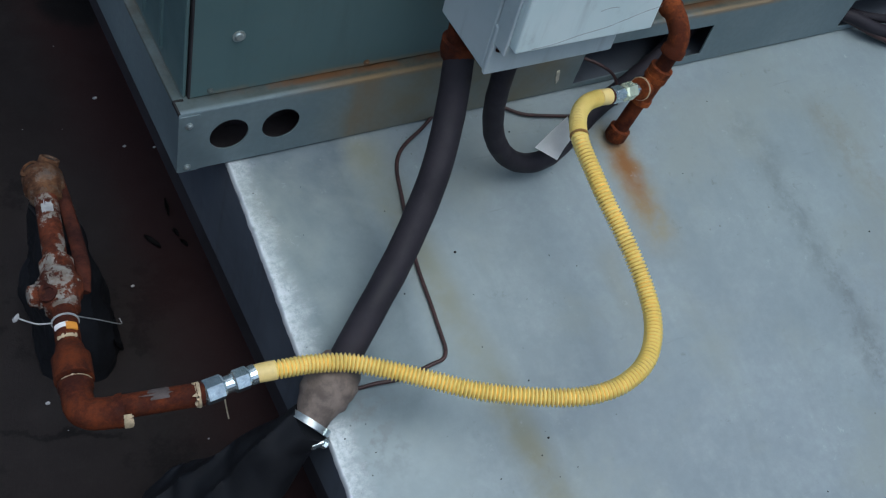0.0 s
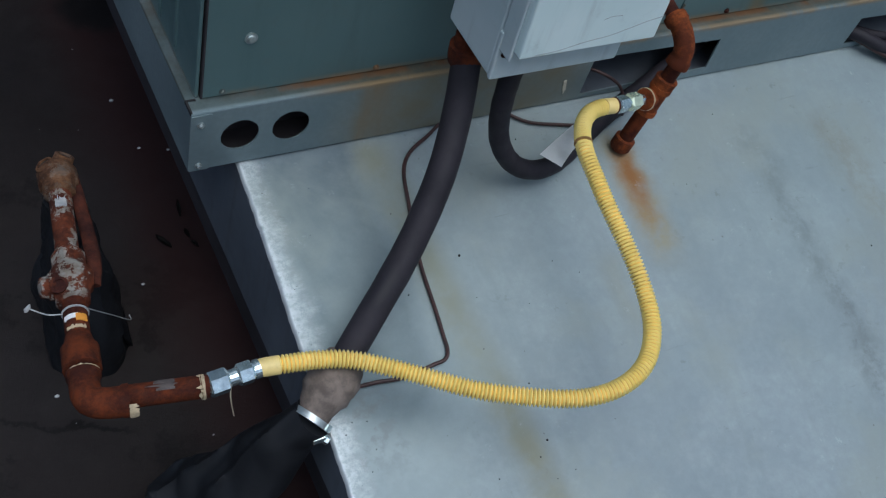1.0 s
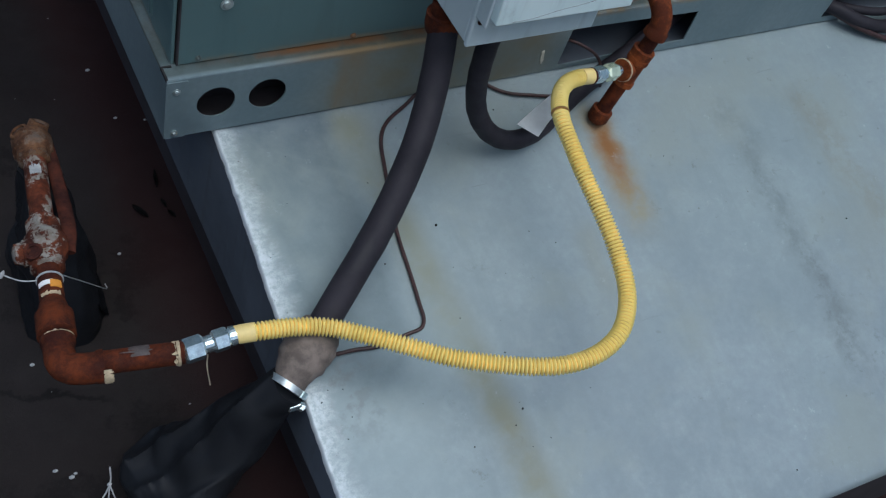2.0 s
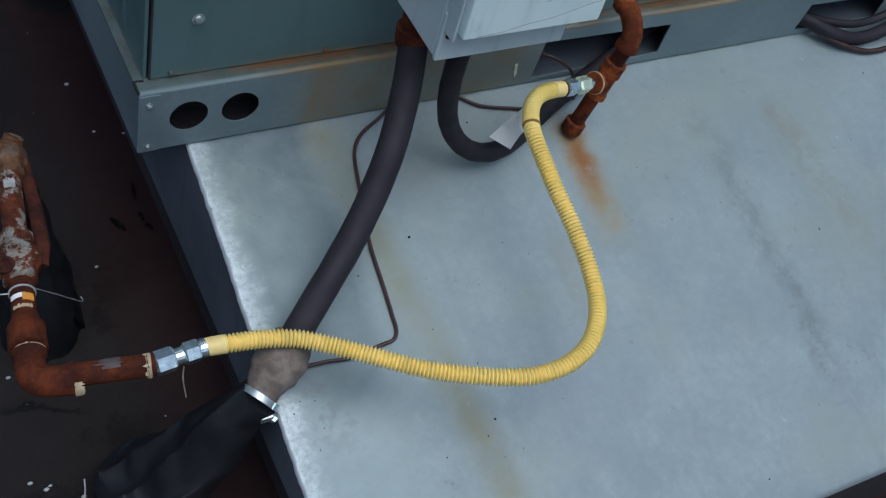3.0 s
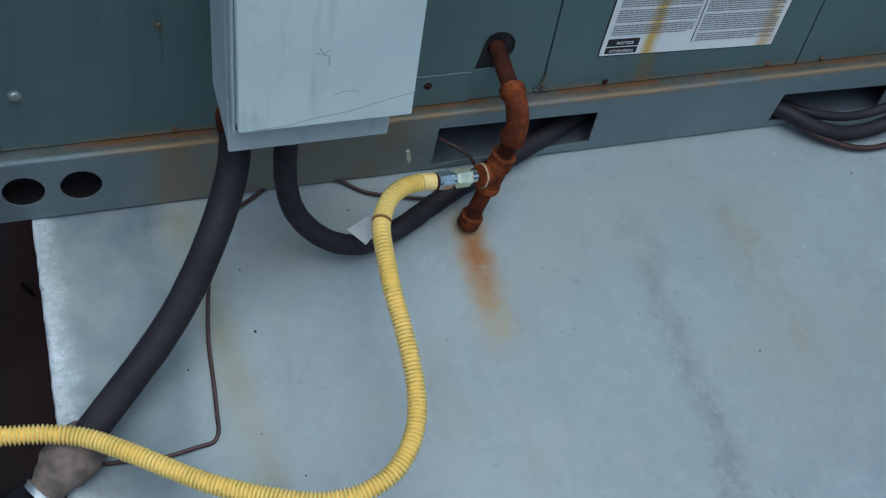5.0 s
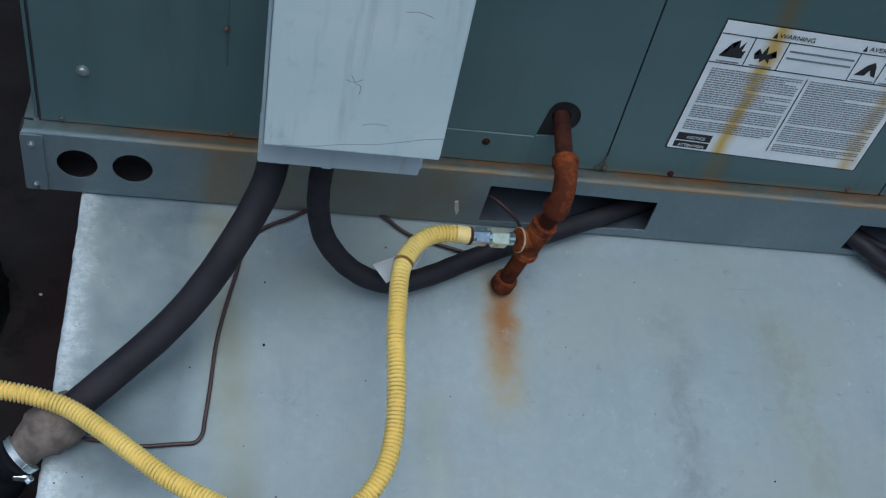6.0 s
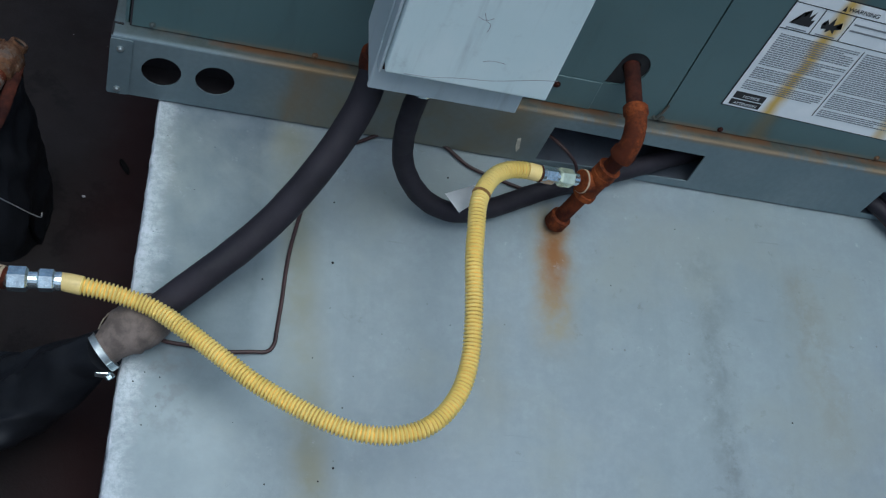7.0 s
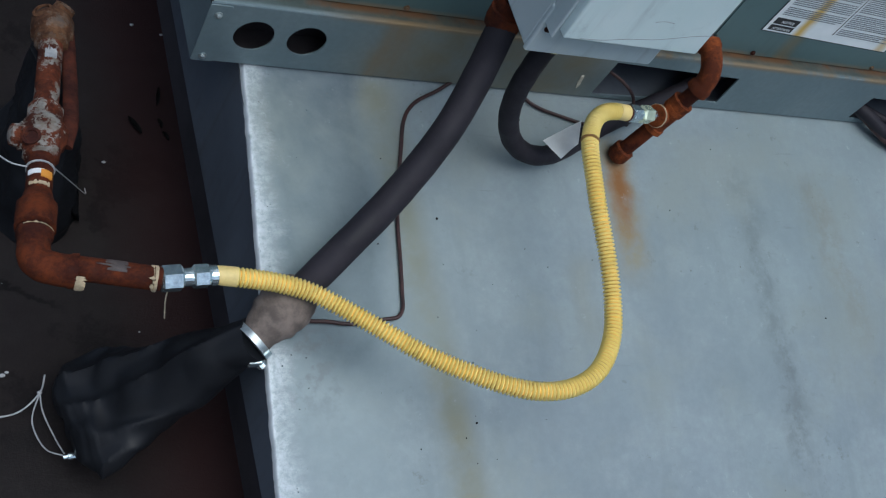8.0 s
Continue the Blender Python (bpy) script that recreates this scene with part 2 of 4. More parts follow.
def roof_membrane():
    n = Nodes("wet_dark_roof_membrane", 0.6)
    n.bsdf.inputs["Specular IOR Level"].default_value = 0.2
    s = n.xyz()
    c = n.mix(n.span(n.noise(1.6, 6, 0.6), 0.35, 0.65), (0.0074, 0.0053, 0.0054), (0.0152, 0.0121, 0.0121))
    c = n.mix(n.span(n.noise(9, 6, 0.7), 0.5, 0.75, 0, 0.6), c, (0.0209, 0.0174, 0.0167))
    c = n.mix(n.span(n.noise(5, 6, 0.7), 0.56, 0.62, 0, 0.75), c, (0.0047, 0.0037, 0.0039))
    c = n.mix(n.span(n.noise(240, 4, 0.7), 0.45, 0.7, 0, 0.5), c, (0.0178, 0.0146, 0.0143))
    # red-brown rust wash that has run off the curb
    wash = n.math("ADD", s[0], n.math("MULTIPLY", n.math("SUBTRACT", n.noise(6, 5, 0.65), 0.5), 0.16))
    band = n.math("MULTIPLY", n.span(wash, -0.17, -0.02), n.span(wash, 2.3, 2.45, 1, 0))
    band = n.math("MULTIPLY", band, n.math("MULTIPLY", n.span(s[1], -1.05, -0.85), n.span(s[1], 2.4, 2.6, 1, 0)))
    c = n.mix(n.math("MULTIPLY", band, 0.7), c, (0.0194, 0.0065, 0.0065))
    # dried silt line and a soaked patch
    off = n.math("MULTIPLY", n.math("SUBTRACT", n.noise(11, 6, 0.7), 0.5), 0.1)
    line = n.math("ABSOLUTE", n.math("ADD", n.math("ADD", n.math("MULTIPLY", s[0], 0.45), s[1]), n.math("ADD", off, 0.285)))
    c = n.mix(n.math("MULTIPLY", n.span(line, 0.002, 0.009, 0.85, 0), n.span(s[0], -0.24, -0.2, 1, 0)), c, (0.0019, 0.0016, 0.0016))
    dx, dy = n.math("SUBTRACT", s[0], 0.0), n.math("SUBTRACT", s[1], 0.88)
    far = n.math("ADD", n.math("SQRT", n.math("ADD", n.math("MULTIPLY", dx, dx), n.math("MULTIPLY", dy, dy))), off)
    c = n.mix(n.span(far, 0.06, 0.1, 0.9, 0), c, (0.0019, 0.0017, 0.0019))
    n.bump(n.noise(260, 5, 0.7), 0.5, 0.002)
    return n.done(c, n.span(n.noise(3, 5), 0.35, 0.65, 0.55, 0.85))


def yellow_jacket():
    n = Nodes("yellow_coated_corrugated_steel", 0.38)
    c = n.mix(n.span(n.noise(15, 5), 0.3, 0.7), (0.84, 0.66, 0.18), (0.93, 0.76, 0.26))
    c = n.mix(n.span(n.noise(60, 6, 0.7), 0.6, 0.8, 0, 0.4), c, (0.42, 0.28, 0.08))
    return n.done(c)


def plain(name, colour, rough=0.6, metal=0.0, vary=0.25, scale=30.0):
    n = Nodes(name, rough, metal)
    c = n.mix(n.span(n.noise(scale, 5, 0.65), 0.3, 0.7), tuple(v * (1 - vary) for v in colour), tuple(min(1, v * (1 + vary)) for v in colour))
    n.bump(n.noise(scale * 4, 4), 0.12, 0.001)
    return n.done(c)


def label_paper():
    n = Nodes("weathered_label_paper", 0.55)
    s = n.xyz()
    c = n.mix(n.span(n.noise(12, 5), 0.3, 0.7), (0.74, 0.79, 0.81), (0.86, 0.89, 0.9))
    for at, w, f in ((1.012, 0.021, 1.0), (1.232, 0.022, 0.7)):
        off = n.math("MULTIPLY", n.math("SUBTRACT", n.noise(14, 5), 0.5), 0.03)
        d = n.math("ABSOLUTE", n.math("ADD", n.math("SUBTRACT", s[0], at), off))
        c = n.mix(n.span(d, 0.0, w, f, 0), c, (0.62, 0.42, 0.1))
    return n.done(c)


M = dict(
    sheet=galvanised_sheet(), rail=galvanised_rail(), panel=panel_paint(),
    # skirt grey is darker than the galvanised cap: shade put into the colour
    skirt=painted("grey_skirt_steel_with_shade", (0.072, 0.085, 0.106), (0.104, 0.12, 0.146), 0.5, 5, (0.05, 0.05, 0.055), 0.4),
    box=painted("light_grey_box_paint", (0.68, 0.82, 0.83), (0.77, 0.88, 0.885), 0.42, 5, (0.28, 0.33, 0.35), 0.3),
    boxside=painted("grey_box_body_paint", (0.44, 0.53, 0.56), (0.54, 0.61, 0.64), 0.45, 6, (0.2, 0.23, 0.24), 0.3),
    rust=rusty_iron("rusty_gas_pipe_iron"), rustbright=rusty_iron("orange_rusted_iron", (0.075, 0.017, 0.006), (0.27, 0.068, 0.016)), rustdark=rusty_iron("dark_rusted_iron", (0.022, 0.006, 0.005), (0.075, 0.02, 0.011)),
    rustpaint=rusty_iron("rusted_iron_with_flaking_paint", (0.035, 0.009, 0.005), (0.14, 0.035, 0.013), 0.8),
    brass=rusty_iron("tarnished_valve_metal", (0.04, 0.017, 0.009), (0.16, 0.08, 0.038), 0.2),
    hose=rubber("black_rubber_conduit_jacket", (0.015, 0.0135, 0.0185), (0.025, 0.022, 0.029), 0.66),
    wrap=rubber("black_plastic_wrap", (0.005, 0.0056, 0.0075), (0.0085, 0.0095, 0.0125), 0.58, 0.1),
    tape=plain("dusty_grey_sealing_tape", (0.155, 0.125, 0.108), 0.85, 0, 0.35, 40),
    yellow=yellow_jacket(), collar=plain("smooth_yellow_collar", (0.8, 0.62, 0.24), 0.45, 0, 0.15, 20),
    groove=plain("ochre_hose_groove", (0.76, 0.52, 0.13), 0.6, 0, 0.3, 40),
    zinc=plain("zinc_plated_steel", (0.66, 0.76, 0.78), 0.2, 0.9, 0.2, 60),
    passivated=plain("yellow_green_passivated_zinc", (0.8, 0.9, 0.66), 0.26, 0.7, 0.15, 60),
    steel=plain("bright_screw_steel", (0.5, 0.55, 0.55), 0.35, 0.8, 0.2, 60),
    roof=roof_membrane(), paper=label_paper(), ink=plain("black_label_ink", (0.02, 0.02, 0.022), 0.6, 0, 0.1),
    greyink=plain("faded_grey_label_ink", (0.2, 0.215, 0.23), 0.6, 0, 0.15),
    wire=plain("dark_red_brown_wire_jacket", (0.036, 0.014, 0.013), 0.5, 0, 0.3, 40),
    tag=plain("white_paper_tag", (0.84, 0.85, 0.86), 0.7, 0, 0.06, 30),
    cord=plain("pale_grey_cord", (0.34, 0.35, 0.36), 0.7, 0, 0.2, 60),
    dope=plain("dried_white_pipe_sealant", (0.46, 0.37, 0.24), 0.8, 0, 0.25, 90),
    orange=plain("orange_sticker", (0.7, 0.3, 0.04), 0.6, 0, 0.1),
    tie=plain("brown_tie_thread", (0.3, 0.17, 0.06), 0.7, 0, 0.3, 60),
    worn=plain("worn_grey_pipe_paint", (0.085, 0.07, 0.066), 0.75, 0, 0.4, 70),
    # near-black steel: the shade of hollows and hidden faces is in its colour
    dark=plain("painted_shade_steel", (0.03, 0.026, 0.03), 0.7, 0, 0.3, 10),
    # black rubber, also used as painted shade in the fold and socket mouths
    grommet=plain("grommet_rubber_and_gap_shade", (0.014, 0.012, 0.013), 0.6, 0, 0.3, 40),
    chip=plain("pale_peeling_tape", (0.55, 0.52, 0.42), 0.7, 0, 0.2, 60),
    straw=plain("dry_straw", (0.38, 0.34, 0.25), 0.8, 0, 0.2, 60),
    debris=plain("wet_dead_leaf", (0.0012, 0.001, 0.001), 1.0, 0, 0.3, 60),
)


# ---------- mesh helpers ----------
def part(name, bm, material, parent=None, label="", smooth=None):
    me = bpy.data.meshes.new(name)
    bmesh.ops.recalc_face_normals(bm, faces=bm.faces)
    if smooth is not None:
        for f in bm.faces:
            f.smooth = True
        for e in bm.edges:
            if len(e.link_faces) == 2 and e.calc_face_angle(0) > radians(smooth):
                e.smooth = False
    bm.to_mesh(me)
    bm.free()
    me.materials.append(M[material])
    ob = new(name, me)
    ob.parent = parent
    if label:
        ob["label"] = label
    return ob


def thing(name, label, category, group="", kind=""):
    ob = new(name)
    ob.empty_display_size = 0.02
    return tagged(ob, label, category, group, kind)


def box_bm(lo, hi, bevel=0.0, segs=2, bm=None):
    bm = bm or bmesh.new()
    c = [(a + b) / 2 for a, b in zip(lo, hi)]
    s = [abs(b - a) for a, b in zip(lo, hi)]
    r = bmesh.ops.create_cube(bm, size=1.0, matrix=Matrix.Translation(c) @ Matrix.Diagonal((*s, 1)))
    if bevel:
        edges = {e for v in r["verts"] for e in v.link_edges}
        bmesh.ops.bevel(bm, geom=list(edges), offset=bevel, segments=segs, affect="EDGES", profile=0.5)
    return bm


def plate(outline, holes, y, thick, bm=None):
    """A flat plate in an x-z plane with openings cut through it."""
    bm = bm or bmesh.new()
    edges = []
    for loop in (outline, *holes):
        vs = [bm.verts.new((x, y, z)) for x, z in loop]
        edges += [bm.edges.new((vs[i], vs[(i + 1) % len(vs)])) for i in range(len(vs))]
    r = bmesh.ops.triangle_fill(bm, use_beauty=True, use_dissolve=False, edges=edges)
    faces = [g for g in r["geom"] if isinstance(g, bmesh.types.BMFace)]
    ext = bmesh.ops.extrude_face_region(bm, geom=faces)
    for v in ext["geom"]:
        if isinstance(v, bmesh.types.BMVert):
            v.co.y += thick
    return bm


def ring(cx, cz, r, n=28):
    return [(cx + r * math.cos(2 * math.pi * i / n), cz + r * math.sin(2 * math.pi * i / n)) for i in range(n)]


def rounded(x0, z0, x1, z1, r, n=4):
    pts = []
    for cx, cz, a in ((x1 - r, z1 - r, 0), (x0 + r, z1 - r, 90), (x0 + r, z0 + r, 180), (x1 - r, z0 + r, 270)):
        for i in range(n + 1):
            t = radians(a + 90 * i / n)
            pts.append((cx + r * math.cos(t), cz + r * math.sin(t)))
    return pts


def glide(points, step):
    """Points along a smooth curve through the given ones, evenly spaced."""
    p = [Vector(q) for q in points]
    p = [2 * p[0] - p[1], *p, 2 * p[-1] - p[-2]]
    dense = []
    for i in range(1, len(p) - 2):
        for k in range(24):
            t = k / 24
            a, b, c, d = p[i - 1], p[i], p[i + 1], p[i + 2]
            dense.append(0.5 * (2 * b + (c - a) * t + (2 * a - 5 * b + 4 * c - d) * t * t + (3 * b - a - 3 * c + d) * t ** 3))
    dense.append(p[-2])
    s = np.r_[0, np.cumsum([(dense[i + 1] - dense[i]).length for i in range(len(dense) - 1)])]
    n = max(2, int(s[-1] / step) + 1)
    u = np.linspace(0, s[-1], n)
    return [Vector([float(np.interp(v, s, [q[k] for q in dense])) for k in range(3)]) for v in u], float(s[-1])


def sweep(pts, radius, segs=16, bm=None, squash=None):
    """A tube along pts; radius is a number or a function of (share along, index); squash gives (wide, high)."""
    bm = bm or bmesh.new()
    n = len(pts)
    tan = [(pts[min(i + 1, n - 1)] - pts[max(i - 1, 0)]).normalized() for i in range(n)]
    side = tan[0].orthogonal().normalized() if abs(tan[0].z) > 0.95 else tan[0].cross(Vector((0, 0, 1))).normalized()
    rows = []
    for i in range(n):
        side = (side - tan[i] * side.dot(tan[i])).normalized()
        up = side.cross(tan[i])
        r = radius(i / (n - 1), i) if callable(radius) else radius
        w, h = squash(i / (n - 1)) if squash else (1, 1)
        rows.append([bm.verts.new(pts[i] + side * (r * w * math.cos(2 * math.pi * k / segs)) + up * (r * h * math.sin(2 * math.pi * k / segs))) for k in range(segs)])
    for a, b in zip(rows, rows[1:]):
        for k in range(segs):
            bm.faces.new((a[k], a[(k + 1) % segs], b[(k + 1) % segs], b[k]))
    bm.faces.new(rows[0][::-1])
    bm.faces.new(rows[-1])
    return bm


def tube(points, radius, segs=14, step=0.01, bm=None):
    return sweep(glide(points, step)[0], radius, segs, bm)


def lathe(base, axis, profile, segs=20, bm=None, turn=0.0):
    """A solid of rings (distance along, radius) round an axis from base."""
    bm = bm or bmesh.new()
    axis = Vector(axis).normalized()
    u = axis.orthogonal().normalized()
    v = axis.cross(u)
    rows = []
    for d, r in profile:
        c = Vector(base) + axis * d
        rows.append([bm.verts.new(c + u * (r * math.cos(turn + 2 * math.pi * k / segs)) + v * (r * math.sin(turn + 2 * math.pi * k / segs))) for k in range(segs)])
    for a, b in zip(rows, rows[1:]):
        for k in range(segs):
            bm.faces.new((a[k], a[(k + 1) % segs], b[(k + 1) % segs], b[k]))
    bm.faces.new(rows[0][::-1])
    bm.faces.new(rows[-1])
    return bm


def arc_patch(base, axis, r, length, a0, a1, mid=Vector((0, 0, 1)), n=14, ragged=0.3, seed=0.0):
    """A thin curved scrap lying on a pipe, between two angles from the direction mid."""
    bm = bmesh.new()
    axis = Vector(axis).normalized()
    u = (mid - axis * mid.dot(axis)).normalized()
    v = axis.cross(u)
    outer, inner = [], []
    for i in range(n + 1):
        a = radians(a0 + (a1 - a0) * i / n)
        w = 1 - ragged * (0.5 + 0.5 * noise.noise(Vector((i * 0.9, seed, 0))))
        for lst, rr in ((outer, r + 0.0011), (inner, r - 0.002)):
            d = u * math.cos(a) + v * math.sin(a)
            lst.append([bm.verts.new(Vector(base) + d * rr + axis * length * 0.5 * (1 - w) * 0.6), bm.verts.new(Vector(base) + d * rr + axis * length * w)])
    for i in range(n):
        bm.faces.new((outer[i][0], outer[i][1], outer[i + 1][1], outer[i + 1][0]))
        for k in (0, 1):
            bm.faces.new((outer[i][k], outer[i + 1][k], inner[i + 1][k], inner[i][k]))
    bm.faces.new((outer[0][0], outer[0][1], inner[0][1], inner[0][0]))
    bm.faces.new((outer[-1][0], outer[-1][1], inner[-1][1], inner[-1][0]))
    return bm


def hex_nut(base, axis, length, r):
    return lathe(base, axis, [(0, r * 0.78), (r * 0.2, r), (length - r * 0.2, r), (length, r * 0.78)], 6)


def roughen(bm, amount, scale, seed=0.0):
    for v in bm.verts:
        v.co += noise.noise_vector(v.co * scale + Vector((seed, seed * 2, 0))) * amount
    return bm


def screw_bm(x, y, z, r=0.006, axis=(0, -1, 0)):
    bm = lathe((x, y, z), axis, [(0, r * 1.35), (0.0012, r * 1.35), (0.0013, r * 0.85), (0.004, r * 0.8), (0.0048, r * 0.55)], 12)
    return bm


def mesh_part(name, verts, faces, material, parent, label=""):
    bm = bmesh.new()
    vs = [bm.verts.new(v) for v in verts]
    for f in faces:
        bm.faces.new([vs[i] for i in f])
    return part(name, bm, material, parent, label)


SLOPE, ROOF = 0.3, -0.41


def top(y):
    """Height of the sloped sheet."""
    return SLOPE * min(y, 0) - 0.004


# ---------- setting ----------
bm = bmesh.new()
bmesh.ops.create_grid(bm, x_segments=60, y_segments=60, size=1.0, matrix=Matrix.Diagonal((150, 150, 1, 1)))
for v in bm.verts:
    v.co.z = ROOF
ground = part("ground", bm, "roof")
tagged(ground, "wet dark roofing membrane with puddle stains and grit", "roof deck", kind="structure")

# ---------- sloped sheet metal cap of the curb ----------
cap = thing("curb_cap", "weathered galvanised sheet-metal curb cap sloping away from the rooftop unit", "curb cap")
XL, XR, YF, YB = -0.003, 2.3, -0.83, 0.42
bm = bmesh.new()
prof_x = [XL, XL + 0.0015, XL + 0.004, XL + 0.01] + [0.03 + i * (XR - 0.03) / 56 for i in range(57)]
drop_x = [-0.011, -0.0022, -0.0006, -0.0001]
prof_y = [YF, YF + 0.002, YF + 0.008] + [YF + 0.03 + i * (-YF - 0.03) / 150 for i in range(151)] + [0.03, 0.2, YB]
drop_y = [-0.011, -0.004, -0.0008]
grid = []
for j, y in enumerate(prof_y):
    row = []
    for i, x in enumerate(prof_x):
        z = top(y) + (drop_x[i] if i < 4 else 0) + (drop_y[j] if j < 3 else 0)
        z += 0.0022 * noise.noise(Vector((x * 2.3, y * 2.0, 3.1))) * (1 if 3 < i and y < -0.03 else 0)
        rag = 0.0016 * noise.noise(Vector((0.3, y * 55, 0.7))) + 0.001 * noise.noise(Vector((0.9, y * 160, 0.2))) if i < 3 else 0.0
        row.append(bm.verts.new((x + rag, y, z)))
    grid.append(row)
for a, b in zip(grid, grid[1:]):
    for i in range(len(a) - 1):
        bm.faces.new((a[i], a[i + 1], b[i + 1], b[i]))
part("top_sheet", bm, "sheet", cap, "weathered galvanised sheet with rust and run-off stains", smooth=50)
SKIRT = -0.245
bm = bmesh.new()
n_s = 30
rows = []
for i in range(n_s + 1):
    y = YF + (2.4 - YF) * i / n_s
    t = top(y) - 0.011
    rows.append([bm.verts.new((XL, y, t)), bm.verts.new((XL - 0.002, y, min(t - 0.004, SKIRT))), bm.verts.new((XL + 0.02, y, min(t - 0.004, SKIRT) - 0.004)), bm.verts.new((XL + 0.012, y, t - 0.003))])
for a, b in zip(rows, rows[1:]):
    for k in range(4):
        bm.faces.new((a[k], a[(k + 1) % 4], b[(k + 1) % 4], b[k]))
bm.faces.new(rows[0])
bm.faces.new(rows[-1][::-1])
part("side_skirt", bm, "skirt", cap, "folded steel skirt, its grey darkened for the shaded side")
# front skirt and curb wall carry their shade in the dark colour
part("front_skirt", box_bm((XL + 0.001, YF, ROOF - 0.005), (XR, YF + 0.012, top(YF) - 0.012)), "dark", cap, "front skirt with shade painted into its dark colour")
part("curb_wall", box_bm((0.03, YF + 0.02, ROOF - 0.01), (XR, 2.4, -0.27)), "dark", cap, "curb wall with shade painted into its dark colour")

# ---------- rooftop unit ----------
unit = thing("rooftop_unit", "dull green packaged rooftop unit on a galvanised base rail", "air conditioner")
RX0, RX1, RH, PY = -0.085, 2.25, 0.121, 0.03
holes = [ring(-0.005, 0.062, 0.031), ring(0.079, 0.062, 0.031),
         [(0.642, 0.008), (0.93, 0.018), (0.932, 0.088), (0.647, 0.094)],
         [(1.29, 0.012), (1.524, 0.01), (1.527, 0.07), (1.3, 0.077)]]
bm = plate([(RX0, 0.0), (RX1, 0.0), (RX1, RH), (RX0, RH)], holes, 0.0, 0.003)
rail = part("base_rail", bm, "rail", unit, "stained galvanised base rail with lifting holes and fork slots")
bm = bmesh.new()
pr = [(0.0, RH), (0.0012, RH + 0.0022), (0.004, RH + 0.003), (0.02, RH + 0.001), (PY + 0.004, RH - 0.001)]
xs = [RX0 + i * (RX1 - RX0) / 40 for i in range(41)]
rows = [[bm.verts.new((x, y, z + 0.0006 * noise.noise(Vector((x * 9, y * 30, 1))))) for y, z in pr] for x in xs]
for a, b in zip(rows, rows[1:]):
    for k in range(len(pr) - 1):
        bm.faces.new((a[k], a[k + 1], b[k + 1], b[k]))
part("rail_ledge", bm, "rail", rail, "rust-streaked folded ledge of the rail", smooth=40)
# side rail with its ledge
side = part("side_rail", box_bm((RX0, 0.0035, 0.0), (RX0 + 0.003, 2.2, RH)), "rail", unit)
bm = bmesh.new()
rows = [[bm.verts.new((RX0 + y, yy, z)) for y, z in pr] for yy in (0.004, 0.5, 1.2, 2.2)]
for a, b in zip(rows, rows[1:]):
    for k in range(len(pr) - 1):
        bm.faces.new((a[k], a[k + 1], b[k + 1], b[k]))
part("rail_ledge", bm, "rail", side, smooth=40)
# folded corner tab with two rivets
tab = part("corner_tab", plate(rounded(RX0 - 0.001, 0.001, -0.052, RH - 0.002, 0.004), [], -0.0025, 0.0022), "rail", unit, "bright folded corner tab")
for z in (0.012, 0.1):
    part("rivet", screw_bm(-0.07, -0.0025, z, 0.0045), "steel", tab)
# black L strip on the ledge paints the shade inside the open fold
bm = box_bm((RX0 - 0.0008, 0.0265, RH - 0.002), (-0.0698, 0.0295, RH + 0.0042))
box_bm((RX0 - 0.0008, 0.001, RH - 0.002), (RX0 + 0.0022, 0.0263, RH + 0.0042), bm=bm)
part("fold_shade_strip", bm, "grommet", unit, "black L-shaped strip painting the shade of the rail's open corner fold")
# floor and back added in the hollow base, its shade painted dark
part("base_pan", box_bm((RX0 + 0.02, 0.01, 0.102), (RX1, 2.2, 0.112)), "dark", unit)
part("hole_shade_floor", box_bm((RX0 + 0.004, 0.004, -0.003), (0.6, 0.07, 0.0015)), "dark", unit)
part("hole_shade_back", box_bm((RX0 + 0.02, 0.07, -0.001), (0.6, 0.08, 0.102)), "dark", unit)
part("slot_shade_floor", box_bm((0.6, 0.004, -0.003), (RX1, 0.15, 0.002)), "skirt", unit, "floor added inside the rail, darkened to hold its shade")
part("slot_shade_back", box_bm((0.6, 0.15, -0.003), (RX1, 0.16, 0.102)), "dark", unit)

H = 1.05
panels = [(-0.061, 0.8275, "wide dull green panel with a pipe opening"), (0.8305, 1.3185, "dull green panel with a warning label"), (1.3215, RX1, "dull green end panel")]
hole_pts = [(0.702, 0.185), (0.735, 0.187), *[(0.735 + 0.03 * math.cos(radians(a)), 0.2275 + 0.034 * math.sin(radians(a))) for a in range(-80, 136, 12)], (0.712, 0.243)]
for x0, x1, lab in panels:
    cut = [hole_pts] if x0 < 0.5 < x1 else []
    bm = plate(rounded(x0, RH + 0.002, x1, H, 0.003, 2), cut, PY, 0.022)
    bmesh.ops.bevel(bm, geom=[e for e in bm.edges if abs(e.calc_face_angle(0)) > 1.2 and abs(e.verts[0].co.y - PY) < 1e-5 and abs(e.verts[1].co.y - PY) < 1e-5], offset=0.0015, segments=1, affect="EDGES")
    p = part("panel", bm, "panel", unit, lab)
    if x0 < 0:
        # pressed rib down the panel
        rib = lathe((0.214, PY + 0.004, 0.26), (0, 0, 1), [(0, 0.002), (0.008, 0.006), (0.5, 0.006), (0.508, 0.002)], 10)
        part("pressed_rib", rib, "panel", p)
part("lower_filler", box_bm((0.5, PY - 0.003, RH + 0.0015), (0.7, PY - 0.0002, 0.186), 0.001, 1), "panel", unit, "narrow green filler strip")
